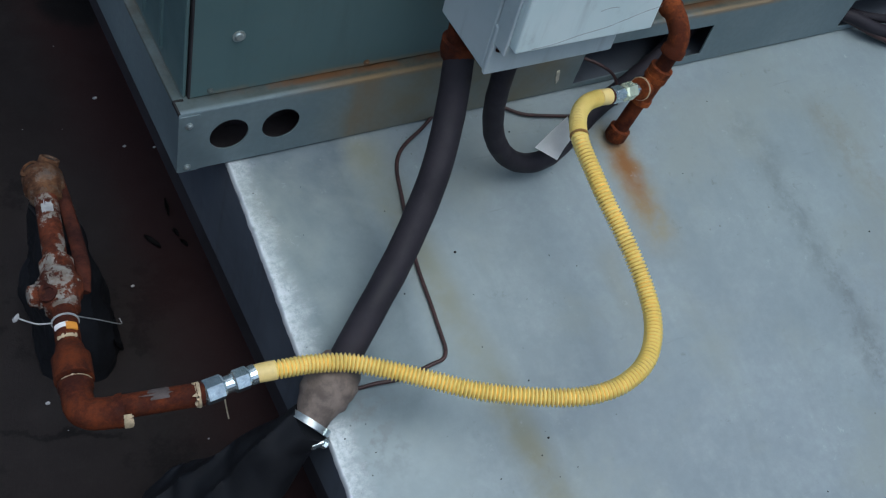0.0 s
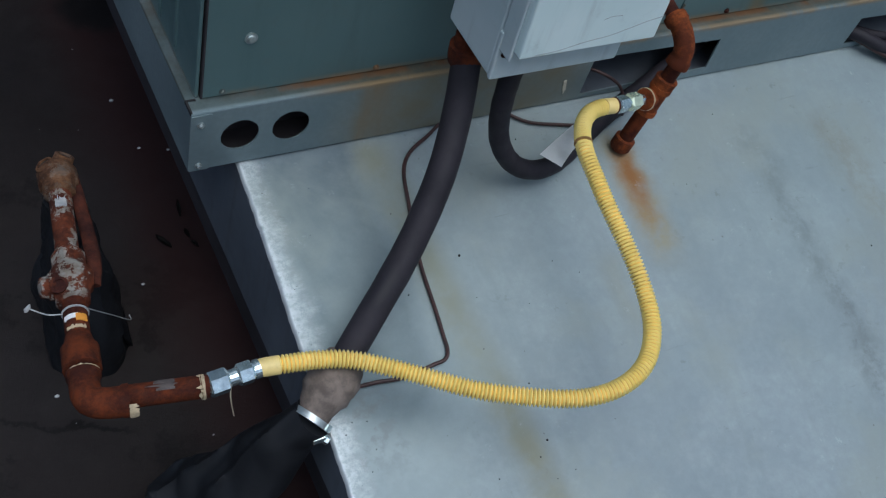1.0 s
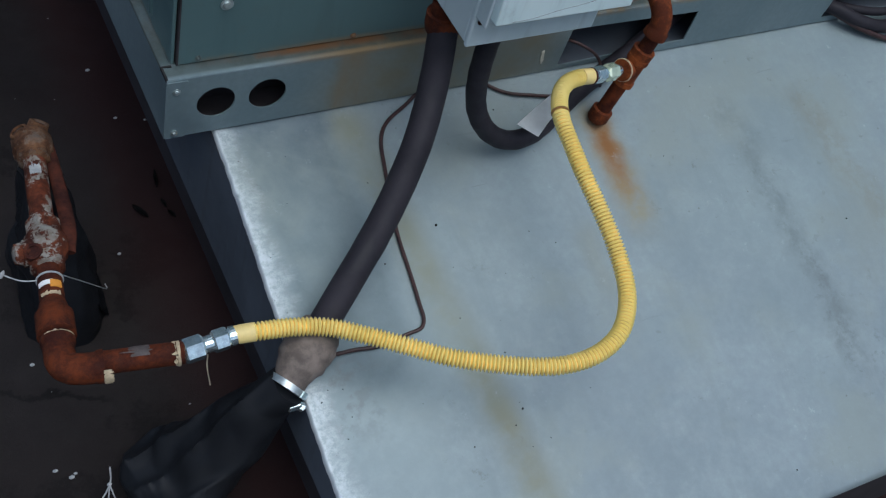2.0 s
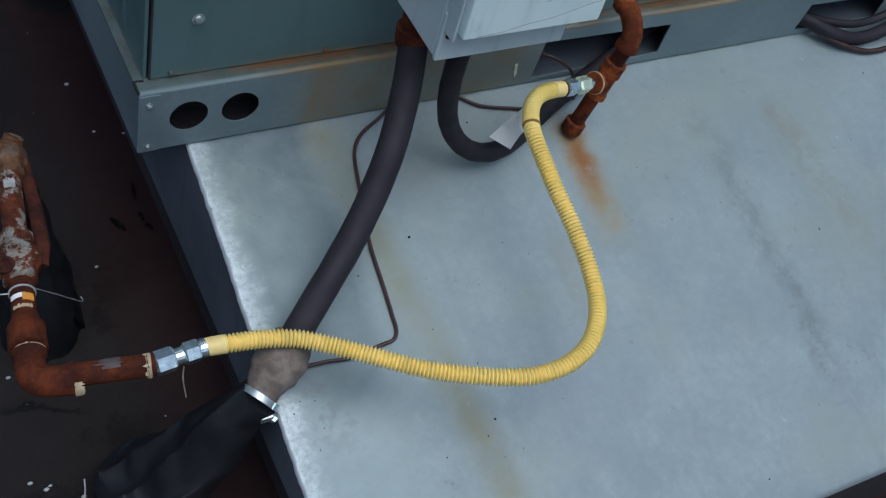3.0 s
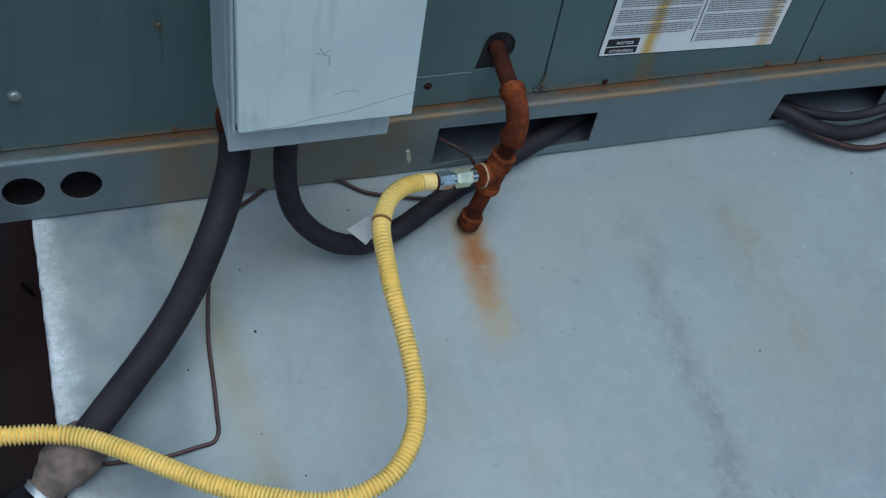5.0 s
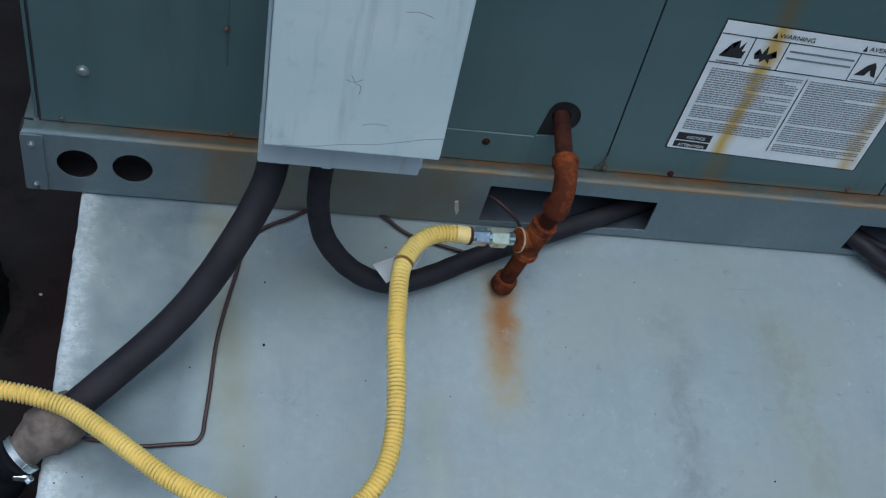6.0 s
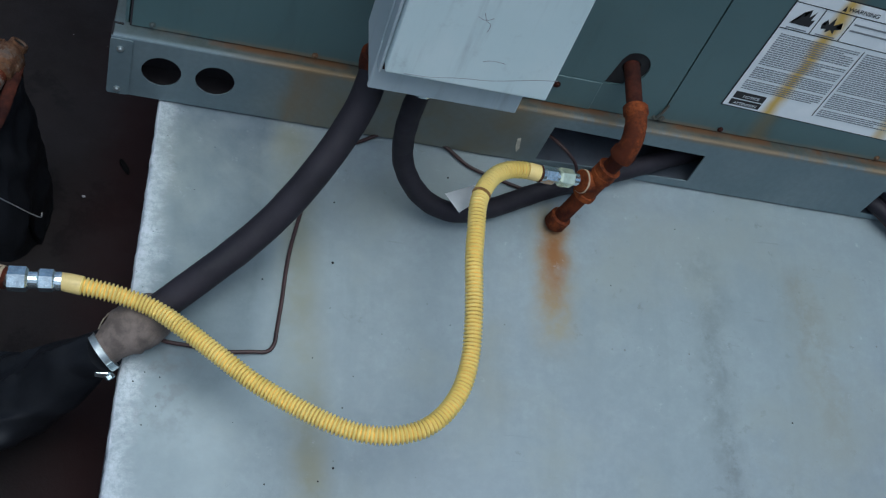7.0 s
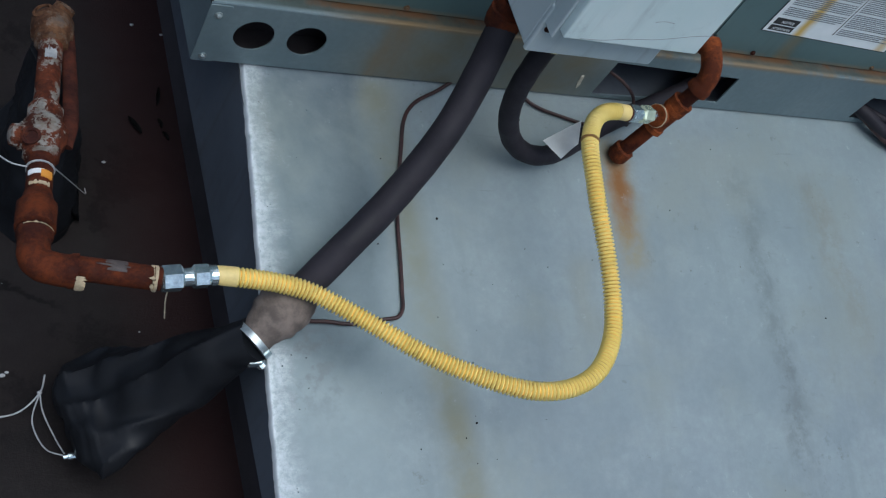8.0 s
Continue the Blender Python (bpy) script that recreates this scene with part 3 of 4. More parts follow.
# unseen sheet added behind the panels, coloured as the shade in their openings
part("panel_shade_back", box_bm((-0.04, PY + 0.03, RH), (RX1, PY + 0.04, H)), "dark", unit)
# thin dark strip paints the shade of the gap beside the corner post
part("post_gap_strip", box_bm((-0.0615, PY - 0.001, RH + 0.001), (-0.0585, PY + 0.04, H), 0.0006, 1), "dark", unit, "dark strip painting the shaded gap beside the corner post")
# end wall with pressed upright ridges
end = part("end_panel", box_bm((-0.0695, PY + 0.004, RH + 0.0015), (-0.0635, 2.2, H), 0.001, 1), "panel", unit, "dull green end panel")
for y in (0.127, 0.205, 0.42):
    part("pressed_rib", lathe((-0.0675, y, RH + 0.012), (0, 0, 1), [(0, 0.002), (0.012, 0.006), (0.86, 0.006), (0.872, 0.002)], 10), "panel", end)
part("top_cover", box_bm((-0.08, 0.01, H), (RX1 + 0.02, 2.22, H + 0.03), 0.006), "panel", unit)
part("end_panel", box_bm((RX1 - 0.01, 0.05, RH), (RX1 - 0.002, 2.19, H)), "panel", unit)
part("back_panel", box_bm((-0.05, 2.19, RH), (RX1, 2.2, H)), "panel", unit)
for x, z, r in ((0.009, 0.229, 0.0095), (-0.028, 0.131, 0.005), (0.227, 0.13, 0.005), (0.214, 0.335, 0.006), (0.832, 0.13, 0.006), (0.945, 0.13, 0.005), (1.26, 0.13, 0.005), (1.37, 0.13, 0.005), (0.818, 0.13, 0.004)):
    part("screw", screw_bm(x, PY - 0.0004, z, r * 0.8), "steel" if x == 0.009 else "rail" if x != 0.945 else "rustdark", unit)
part("screw", screw_bm(0.626, PY - 0.003, 0.166, 0.005), "rustdark", unit, "rusted screw head")
part("seam_clip", tube([(0.821, PY - 0.003, 0.132), (0.826, PY - 0.005, 0.148), (0.831, PY - 0.003, 0.165)], 0.0022, 8, 0.004), "rail", unit, "small pale clip on the panel seam")
# torn grommet round the gas pipe
bm = bmesh.new()
bm = plate([(x, z) for x, z in hole_pts], [ring(0.735, 0.227, 0.0155, 20)], PY + 0.004, 0.012)
part("grommet", bm, "grommet", unit, "torn black rubber grommet")

# ---------- warning label ----------
LX0, LX1, LZ0, LZ1 = 0.924, 1.254, 0.183, 0.441
LY = PY - 0.0006
lab = thing("warning_label", "white bilingual warning label with rust streaks on the green panel", "label")


def flat(x0, z0, x1, z1, lift=0.0):
    return plate([(x0, z0), (x1, z0), (x1, z1), (x0, z1)], [], LY - lift, 0.0004)


part("border", flat(LX0 - 0.0024, LZ0 - 0.0024, LX1 + 0.0024, LZ1 + 0.0024), "ink", lab, "thin black border")
part("sheet", flat(LX0, LZ0, LX1, LZ1, 0.0006), "paper", lab, "white label sheet with orange rust streaks")
UP = 0.0011
W, HT = LX1 - LX0, LZ1 - LZ0


def lx(u):
    return LX0 + W * u


def lz(v):
    return LZ1 - HT * v


bm = bmesh.new()
for v in (0.09, 0.3):
    box_bm((lx(0), LY - UP - 0.0003, lz(v) - 0.0008), (lx(1), LY - UP, lz(v) + 0.0008), bm=bm)
for u, v0, v1 in ((0.163, 0.09, 0.3), (0.326, 0.09, 0.3), (0.68, 0.09, 0.3), (0.82, 0.09, 0.3), (0.5, 0.33, 0.93)):
    box_bm((lx(u) - 0.0008, LY - UP - 0.0003, lz(v1)), (lx(u) + 0.0008, LY - UP, lz(v0)), bm=bm)
part("ruled_line", bm, "ink", lab)
random.seed(4)
bm = bmesh.new()
for col0, col1 in ((0.03, 0.48), (0.52, 0.97)):
    v = 0.345
    while v < (0.85 if col0 < 0.1 else 0.93):
        u = col0
        end = col1 - (random.random() * 0.25 if random.random() < 0.2 else 0.0)
        while u < end:
            w = 0.008 + random.random() * 0.022
            box_bm((lx(u), LY - UP - 0.0003, lz(v) - 0.001), (lx(min(u + w, end)), LY - UP, lz(v) + 0.001), bm=bm)
            u += w + 0.004
        v += 0.0175 if random.random() > 0.12 else 0.032
for v in (0.15, 0.2):
    box_bm((lx(0.345), LY - UP - 0.0003, lz(v) - 0.0016), (lx(0.665), LY - UP, lz(v) + 0.0016), bm=bm)
for u in (0.03, 0.19, 0.7, 0.84):
    box_bm((lx(u), LY - UP - 0.0003, lz(0.285) - 0.001), (lx(u + 0.11), LY - UP, lz(0.285) + 0.001), bm=bm)
part("small_print", bm, "greyink", lab, "rows of small grey print too fine to read")
for v0, v1 in ((0.865, 0.925), (0.935, 0.985)):
    part("black_box", flat(lx(0.025), lz(v1), lx(0.2), lz(v0), UP), "ink", lab)


def icon(points, name, label):
    bm = bmesh.new()
    f = bm.faces.new([bm.verts.new((lx(u), LY - UP - 0.0003, lz(v))) for u, v in points])
    bmesh.ops.triangulate(bm, faces=[f])
    part(name, bm, "ink", lab, label)


icon([(0.03, 0.25), (0.05, 0.2), (0.062, 0.21), (0.07, 0.15), (0.085, 0.19), (0.1, 0.12), (0.11, 0.18), (0.13, 0.125), (0.127, 0.2), (0.145, 0.19), (0.14, 0.25)], "pictogram", "black flame pictogram")
icon([(0.2, 0.24), (0.19, 0.2), (0.21, 0.21), (0.205, 0.16), (0.225, 0.195), (0.24, 0.13), (0.25, 0.195), (0.285, 0.16), (0.265, 0.205), (0.3, 0.21), (0.27, 0.225), (0.275, 0.26), (0.25, 0.23), (0.23, 0.26), (0.225, 0.23)], "pictogram", "black burst pictogram")
icon([(0.7, 0.25), (0.74, 0.17), (0.77, 0.14), (0.785, 0.17), (0.805, 0.25), (0.78, 0.24), (0.765, 0.2), (0.75, 0.245)], "pictogram", "black pictogram")
icon([(0.86, 0.25), (0.87, 0.15), (0.9, 0.13), (0.92, 0.19), (0.95, 0.15), (0.94, 0.25)], "pictogram", "black pictogram")


def words(text, u, v, size, material, label):
    cu = bpy.data.curves.new("words", "FONT")
    cu.body, cu.size, cu.extrude, cu.align_x = text, size, 0.0002, "LEFT"
    tmp = bpy.data.objects.new("words", cu)
    scene.collection.objects.link(tmp)
    dg = bpy.context.evaluated_depsgraph_get()
    me = bpy.data.meshes.new_from_object(tmp.evaluated_get(dg))
    bpy.data.objects.remove(tmp)
    me.transform(pose(lx(u), LY - UP - 0.0004, lz(v), 90, 0, 0))
    me.materials.clear()
    me.materials.append(M[material])
    ob = new("lettering", me)
    ob.parent = lab
    ob["label"] = label


words("WARNING", 0.262, 0.067, 0.0118, "ink", "black WARNING heading")
words("AVERTISSEMENT", 0.705, 0.067, 0.0118, "ink", "black AVERTISSEMENT heading")
words("NOTICE", 0.075, 0.91, 0.0085, "paper", "white NOTICE lettering")
words("ATTENTION", 0.048, 0.975, 0.0078, "paper", "white ATTENTION lettering")
for u in (0.235, 0.675):
    icon([(u, 0.075), (u + 0.011, 0.03), (u + 0.022, 0.075)], "alert_triangle", "black alert triangle")

mid = Matrix.Translation(((LX0 + LX1) / 2, LY, (LZ0 + LZ1) / 2))
lab.matrix_world = mid @ Matrix.Rotation(radians(2.4), 4, "Y") @ mid.inverted()

# ---------- electrical disconnect box ----------
dis = thing("disconnect_box", "light grey steel disconnect box with a raised scratched cover", "electrical box")
BX0, BX1, BZ0, BZ1 = 0.274, 0.494, 0.3, 0.66
part("body", box_bm((BX0, -0.188, BZ0), (BX1, -0.062, BZ1), 0.004), "boxside", dis, "grey box body with a folded lower lip")
part("mounting_bracket", box_bm((BX0 + 0.04, -0.064, BZ0 + 0.06), (BX1 - 0.04, PY + 0.001, BZ1 - 0.04)), "boxside", dis)
part("front_lip", box_bm((BX0 - 0.001, -0.196, BZ0 - 0.002), (BX1 - 0.004, -0.187, BZ0 + 0.085), 0.003), "boxside", dis, "folded grey lip under the cover")
cov = part("cover", box_bm((BX0 + 0.006, -0.236, 0.37), (BX1 + 0.012, -0.197, BZ1 + 0.012), 0.003), "box", dis, "raised light grey cover with scuffs and scratches")
part("cover_fold", box_bm((BX0 + 0.0005, -0.222, 0.355), (BX0 + 0.0055, -0.19, BZ1), 0.002), "boxside", dis)
part("latch_screw", screw_bm(BX0 + 0.012, -0.196, 0.345, 0.0045), "rustdark", dis)
for pts in ([(0.305, 0.374), (0.34, 0.376), (0.38, 0.384), (0.42, 0.389), (0.455, 0.398), (0.48, 0.405), (0.508, 0.41)],
            [(0.378, 0.5), (0.384, 0.487), (0.391, 0.483), (0.39, 0.47)], [(0.372, 0.492), (0.382, 0.488), (0.392, 0.494)],
            [(0.43, 0.6), (0.445, 0.602), (0.462, 0.596)], [(0.4, 0.42), (0.412, 0.424), (0.43, 0.423)]):
    part("scratch", tube([(x, -0.2358, z) for x, z in pts], 0.0005, 5, 0.006), "greyink", cov, "fine dark scratch")

# ---------- hoses and conduits ----------
main = thing("insulated_conduit", "thick black rubber-jacketed conduit hanging from the grey disconnect box", "conduit")
A = [(0.299, -0.098, 0.25), (0.29, -0.123, 0.192), (0.269, -0.158, 0.151), (0.244, -0.192, 0.115), (0.218, -0.219, 0.077), (0.186, -0.248, 0.039), (0.15, -0.278, 0.008), (0.111, -0.308, -0.019), (0.069, -0.341, -0.044), (0.028, -0.374, -0.068)]
jacket = part("jacket", tube(A, lambda u, i: 0.0231 + 0.0006 * noise.noise(Vector((u * 14, 0, 7))), 20, 0.008), "hose", main, smooth=60)
part("connector", lathe((0.3, -0.094, 0.238), (0, 0.08, 1), [(0, 0.026), (0.012, 0.028), (0.03, 0.028), (0.031, 0.022), (0.052, 0.022)], 20), "rust", main, "rusted conduit connector", smooth=40)
cp, _ = glide([(0.045, -0.358, -0.076), (0.012, -0.384, -0.083), (-0.014, -0.405, -0.095), (-0.027, -0.416, -0.106)], 0.004)
bm = sweep(cp, lambda u, i: 0.026 + 0.014 * math.sin(math.pi * min(1, 0.15 + u * 0.95)) + 0.0025 * noise.noise(Vector((u * 9, 3, 1))), 22)
roughen(bm, 0.0022, 60)
part("taped_joint", bm, "tape", main, "dusty grey taped joint", smooth=60)
clamp = part("hose_clamp", lathe((-0.024, -0.415, -0.105), (-0.74, -0.5, -0.45), [(0, 0.028), (0.0, 0.0315), (0.01, 0.0315), (0.01, 0.028)], 26), "steel", main, "bright worm-drive hose clamp", smooth=40)
part("clamp_screw", hex_nut((-0.02, -0.44, -0.126), (0.65, -0.62, -0.35), 0.014, 0.007), "zinc", clamp)
part("clamp_housing", box_bm((-0.036, -0.449, -0.132), (-0.014, -0.433, -0.118), 0.003), "zinc", clamp)
part("band_tail", arc_patch((-0.0235, -0.4148, -0.1045), (-0.74, -0.5, -0.45), 0.0318, 0.011, -95, -35, Vector((0.2, -0.5, 1)), ragged=0.05), "zinc", clamp, "bright overlapping end of the band", smooth=50)

bagp, _ = glide([(-0.026, -0.416, -0.106), (-0.05, -0.413, -0.14), (-0.085, -0.408, -0.205), (-0.125, -0.405, -0.27), (-0.165, -0.408, -0.318), (-0.2, -0.412, -0.342), (-0.228, -0.417, -0.352), (-0.243, -0.42, -0.355)], 0.006)


def bag_w(u):
    return (1 + 2.3 * max(0, u - 0.12) ** 0.9, 1.0 + 0.55 * math.sin(math.pi * min(1, u)))


def bag_r(u, i):
    return (0.0325 + 0.0035 * u) * (1 if u < 0.93 else max(0.55, 1 - (u - 0.93) * 5))


bm = sweep(glide(bagp, 0.003)[0], bag_r, 72, squash=bag_w)
for v in bm.verts:
    k = max(0.0, min(1.0, (-0.03 - v.co.x) / 0.12))
    v.co += noise.noise_vector(v.co * 13) * 0.016 * k + noise.noise_vector(v.co * Vector((30, 16, 24))) * 0.004 * k
    crease = 1 - abs(noise.noise(Vector((v.co.x * 4 + v.co.y * 9, v.co.y * 13 - v.co.x * 4, 4.0))))
    v.co.z += 0.02 * k * (max(0.0, crease - 0.72) / 0.28) ** 1.5 - 0.004 * k
    v.co.z = max(v.co.z, ROOF + 0.001 + 0.004 * abs(noise.noise(v.co * 30)))
bag = part("plastic_sleeve", bm, "wrap", main, "crumpled black plastic sleeve tied over the conduit end", smooth=70)
cord = thing("draw_cord", "pale grey draw cord with a bright metal crimp on the roof", "cord")
K = Vector((-0.268, -0.352, -0.385))
T = Vector((-0.232, -0.462, -0.372))
part("strand", tube([K, K + Vector((0.004, -0.03, -0.008)), K + Vector((0.018, -0.075, -0.006)), T + Vector((-0.012, 0.004, 0))], 0.0012, 6, 0.006), "cord", cord)
part("strand", tube([K, K + Vector((-0.012, -0.04, -0.014)), K + Vector((0.002, -0.085, -0.012)), T + Vector((-0.012, 0.001, -0.002))], 0.0012, 6, 0.006), "cord", cord)
part("strand", tube([K + Vector((0.006, 0.02, 0.02)), K, K + Vector((-0.03, -0.022, -0.018)), K + Vector((-0.075, -0.03, -0.021)), K + Vector((-0.16, -0.05, -0.022))], 0.0014, 6, 0.006), "cord", cord)
part("knot", roughen(lathe(K + Vector((-0.004, 0, 0)), (1, 0.2, 0), [(0, 0.001), (0.002, 0.003), (0.006, 0.003), (0.008, 0.001)], 8), 0.0008, 300), "cord", cord)
part("crimp", lathe(T + Vector((-0.014, -0.002, 0)), (1, 0.08, 0.1), [(0, 0.003), (0.006, 0.0035), (0.007, 0.005), (0.023, 0.005), (0.024, 0.003)], 10), "zinc", cord, "bright metal crimp")

whip = thing("conduit_whip", "black flexible conduit looping from the disconnect box into the rail slot", "conduit")
B = [(0.367, -0.13, 0.262), (0.363, -0.132, 0.21), (0.366, -0.134, 0.15), (0.379, -0.137, 0.095), (0.409, -0.137, 0.043), (0.445, -0.138, 0.01), (0.485, -0.138, -0.004), (0.525, -0.128, -0.008), (0.572, -0.105, -0.009), (0.626, -0.076, -0.004), (0.675, -0.054, 0.004), (0.74, -0.03, 0.014), (0.82, 0.0, 0.028), (0.92, 0.05, 0.03), (1.02, 0.1, 0.028)]
part("jacket", tube(B, lambda u, i: 0.0168 + 0.0003 * math.sin(i * 1.3), 18, 0.008), "hose", whip, smooth=60)
part("connector", lathe((0.368, -0.13, 0.25), (0, 0, 1), [(0, 0.0195), (0.012, 0.0205), (0.012, 0.0235), (0.026, 0.0235), (0.026, 0.017), (0.04, 0.017)], 12), "zinc", whip, "grey conduit connector nut")

wire = thing("control_wire", "thin dark red-brown control wire lying on the sheet metal", "wire")
P = [(0.363, 0.004), (0.33, -0.016), (0.285, -0.04), (0.262, -0.07), (0.25, -0.122), (0.238, -0.18), (0.23, -0.235), (0.227, -0.3), (0.224, -0.345), (0.222, -0.368), (0.212, -0.381), (0.19, -0.384), (0.135, -0.39), (0.095, -0.386), (0.06, -0.384), (0.038, -0.378)]
part("strand", tube([(x, y, top(y) + 0.005) for x, y in P], 0.0032, 8, 0.006), "wire", wire)
P2 = [(0.47, 0.006), (0.487, -0.003), (0.525, -0.028), (0.584, -0.044), (0.63, -0.054), (0.66, -0.06)]
wire2 = thing("control_wire", "thin dark wire lying on the sheet beside the rail", "wire")
part("strand", tube([(x, y, top(y) + 0.005) for x, y in P2], 0.0032, 8, 0.006), "wire", wire2)
wire3 = thing("control_wire", "thin dark wire arching out of the rail slot", "wire")
part("strand", tube([(0.6, 0.06, 0.06), (0.645, 0.015, 0.062), (0.675, -0.012, 0.06), (0.7, -0.03, 0.045), (0.712, -0.045, 0.015), (0.715, -0.05, -0.012)], 0.003, 8, 0.006), "wire", wire3)

tail = thing("wire_end", "short pale bare wire ends inside the rail slot", "wire")
part("strand", tube([(0.79, 0.1, 0.05), (0.822, 0.045, 0.066), (0.838, 0.03, 0.071), (0.852, 0.026, 0.068)], 0.0016, 6, 0.005), "cord", tail)
part("strand", tube([(0.79, 0.1, 0.05), (0.818, 0.05, 0.058), (0.834, 0.036, 0.06)], 0.0014, 6, 0.005), "cord", tail)

feed = thing("power_conduit", "dark flexible conduit leaving the rail slot and bending upward", "conduit")
part("jacket", tube([(1.2, 0.1, 0.026), (1.27, 0.05, 0.03), (1.32, 0.0, 0.032), (1.37, -0.03, 0.016), (1.44, -0.045, 0.002), (1.53, -0.04, 0.012), (1.585, -0.03, 0.06), (1.61, -0.025, 0.14), (1.615, -0.02, 0.3), (1.615, PY, 0.42)], 0.014, 14, 0.01), "hose", feed, smooth=60)
part("second_jacket", tube([(1.24, 0.12, 0.018), (1.33, 0.04, 0.018), (1.38, 0.0, 0.02), (1.45, -0.022, 0.022), (1.535, -0.022, 0.04), (1.6, -0.012, 0.09), (1.632, -0.008, 0.17), (1.64, -0.005, 0.3), (1.64, PY, 0.42)], 0.009, 12, 0.01), "hose", feed, smooth=60)
low = thing("low_voltage_cable", "dark cable with a cable tie sagging beside the conduit", "cable")
part("jacket", tube([(1.22, 0.1, 0.02), (1.28, 0.04, 0.022), (1.32, -0.005, 0.022), (1.38, -0.045, 0.002), (1.46, -0.07, -0.016), (1.54, -0.07, -0.012), (1.6, -0.055, 0.02), (1.65, -0.04, 0.07), (1.68, -0.02, 0.16), (1.69, PY, 0.3)], 0.0058, 10, 0.01), "wire", low, smooth=60)
part("cable_tie", box_bm((1.565, -0.07, -0.012), (1.575, -0.05, 0.014), 0.002), "ink", low, "black cable tie")
part("tie_tail", tube([(1.57, -0.07, -0.01), (1.568, -0.085, -0.018), (1.56, -0.1, -0.02)], 0.0018, 6, 0.006), "ink", low)
part("tie_tail", tube([(1.57, -0.06, 0.012), (1.55, -0.058, 0.022), (1.535, -0.06, 0.024)], 0.0018, 6, 0.006), "ink", low)

# ---------- yellow gas connector ----------
con = thing("gas_connector", "yellow coated corrugated flexible gas connector arching over the sheet metal", "gas connector")
Y = [(-0.095, -0.363, -0.021), (-0.059, -0.368, -0.02), (-0.011, -0.374, -0.023), (0.037, -0.389, -0.024), (0.086, -0.421, -0.022), (0.135, -0.459, -0.018), (0.184, -0.496, -0.015), (0.236, -0.528, -0.008), (0.287, -0.555, 0.0), (0.333, -0.571, 0.007), (0.38, -0.574, 0.015), (0.423, -0.561, 0.023), (0.454, -0.534, 0.03), (0.476, -0.496, 0.038), (0.487, -0.45, 0.049), (0.489, -0.403, 0.065), (0.488, -0.356, 0.08), (0.486, -0.309, 0.094), (0.488, -0.262, 0.106), (0.491, -0.217, 0.117), (0.502, -0.185, 0.12), (0.52, -0.158, 0.122), (0.544, -0.141, 0.122), (0.571, -0.134, 0.12), (0.598, -0.132, 0.116)]
hp, hl = glide(Y, 0.00098)
ribs = 6


def hose_r(u, i):
    d = u * hl
    if d < 0.022:
        return 0.0128
    if hl - d < 0.02:
        return 0.0128
    return 0.0144 - 0.0048 * (0.5 + 0.5 * math.cos(2 * math.pi * i / ribs)) ** 1.2


bm = sweep(hp, hose_r, 20)
bm.faces.ensure_lookup_table()
# two face rows per groove take the deeper ochre material
for n, f in enumerate(bm.faces):
    if n < 20 * (len(hp) - 1) and (n // 20) % ribs in (0, ribs - 1) and 0.022 < (n // 20) * hl / len(hp) < hl - 0.022:
        f.material_index = 1
hose = part("corrugated_hose", bm, "yellow", con, "yellow corrugated hose with close ribs and ochre grooves", smooth=80)
hose.data.materials.append(M["groove"])
d0 = (hp[0] - hp[12]).normalized()
d1 = (hp[-1] - hp[-13]).normalized()
part("collar", lathe(hp[0] - d0 * 0.026, d0, [(0, 0.0134), (0.002, 0.0141), (0.02, 0.0138), (0.03, 0.0128)], 20), "collar", con, "smooth yellow end collar", smooth=40)
part("collar", lathe(hp[-1] - d1 * 0.022, d1, [(0, 0.0132), (0.002, 0.0138), (0.022, 0.0136), (0.024, 0.013)], 20), "collar", con, "smooth yellow end collar", smooth=40)
part("end_ring", lathe(hp[-1] - d1 * 0.001, d1, [(0, 0.013), (0.0004, 0.0143), (0.003, 0.0143), (0.0034, 0.013)], 20), "rustdark", con, "dark band at the collar")
NL = Vector((-0.175, -0.366, -0.027))
b = Vector(hp[0]) + d0 * 0.002
axis_l = (NL - b).normalized()
span_l = (NL - b).length
part("ferrule", lathe(b, axis_l, [(0, 0.0145), (0.008, 0.0145), (0.008, 0.0125), (span_l, 0.0125)], 18), "zinc", con)
part("hex_nut", hex_nut(b + axis_l * 0.009, axis_l, 0.025, 0.0168), "zinc", con, "zinc-plated hexagonal nut")
part("hex_nut", hex_nut(b + axis_l * (span_l - 0.033), axis_l, 0.031, 0.0186), "zinc", con, "zinc-plated hexagonal adapter")
TEE = Vector((0.704, -0.11, 0.09))
b = Vector(hp[-1]) + d1 * 0.002
axis_r = (Vector((0.684, -0.113, 0.096)) - b).normalized()
part("ferrule", lathe(b, axis_r, [(0, 0.0135), (0.006, 0.0135), (0.006, 0.0105), (0.075, 0.0105)], 18), "zinc", con)
part("hex_nut", hex_nut(b + axis_r * 0.004, axis_r, 0.026, 0.0148), "zinc", con, "zinc-plated hexagonal nut")
part("hex_nut", hex_nut(b + axis_r * 0.035, axis_r, 0.03, 0.0156), "passivated", con, "zinc-plated hexagonal adapter")
tag = thing("paper_tag", "curled white paper tag hanging on the gas connector", "tag")
bm = bmesh.new()
c0, c1, c2, c3 = Vector((0.548, -0.11, 0.062)), Vector((0.521, -0.162, 0.064)), Vector((0.478, -0.192, 0.06)), Vector((0.457, -0.155, 0.058))
g = []
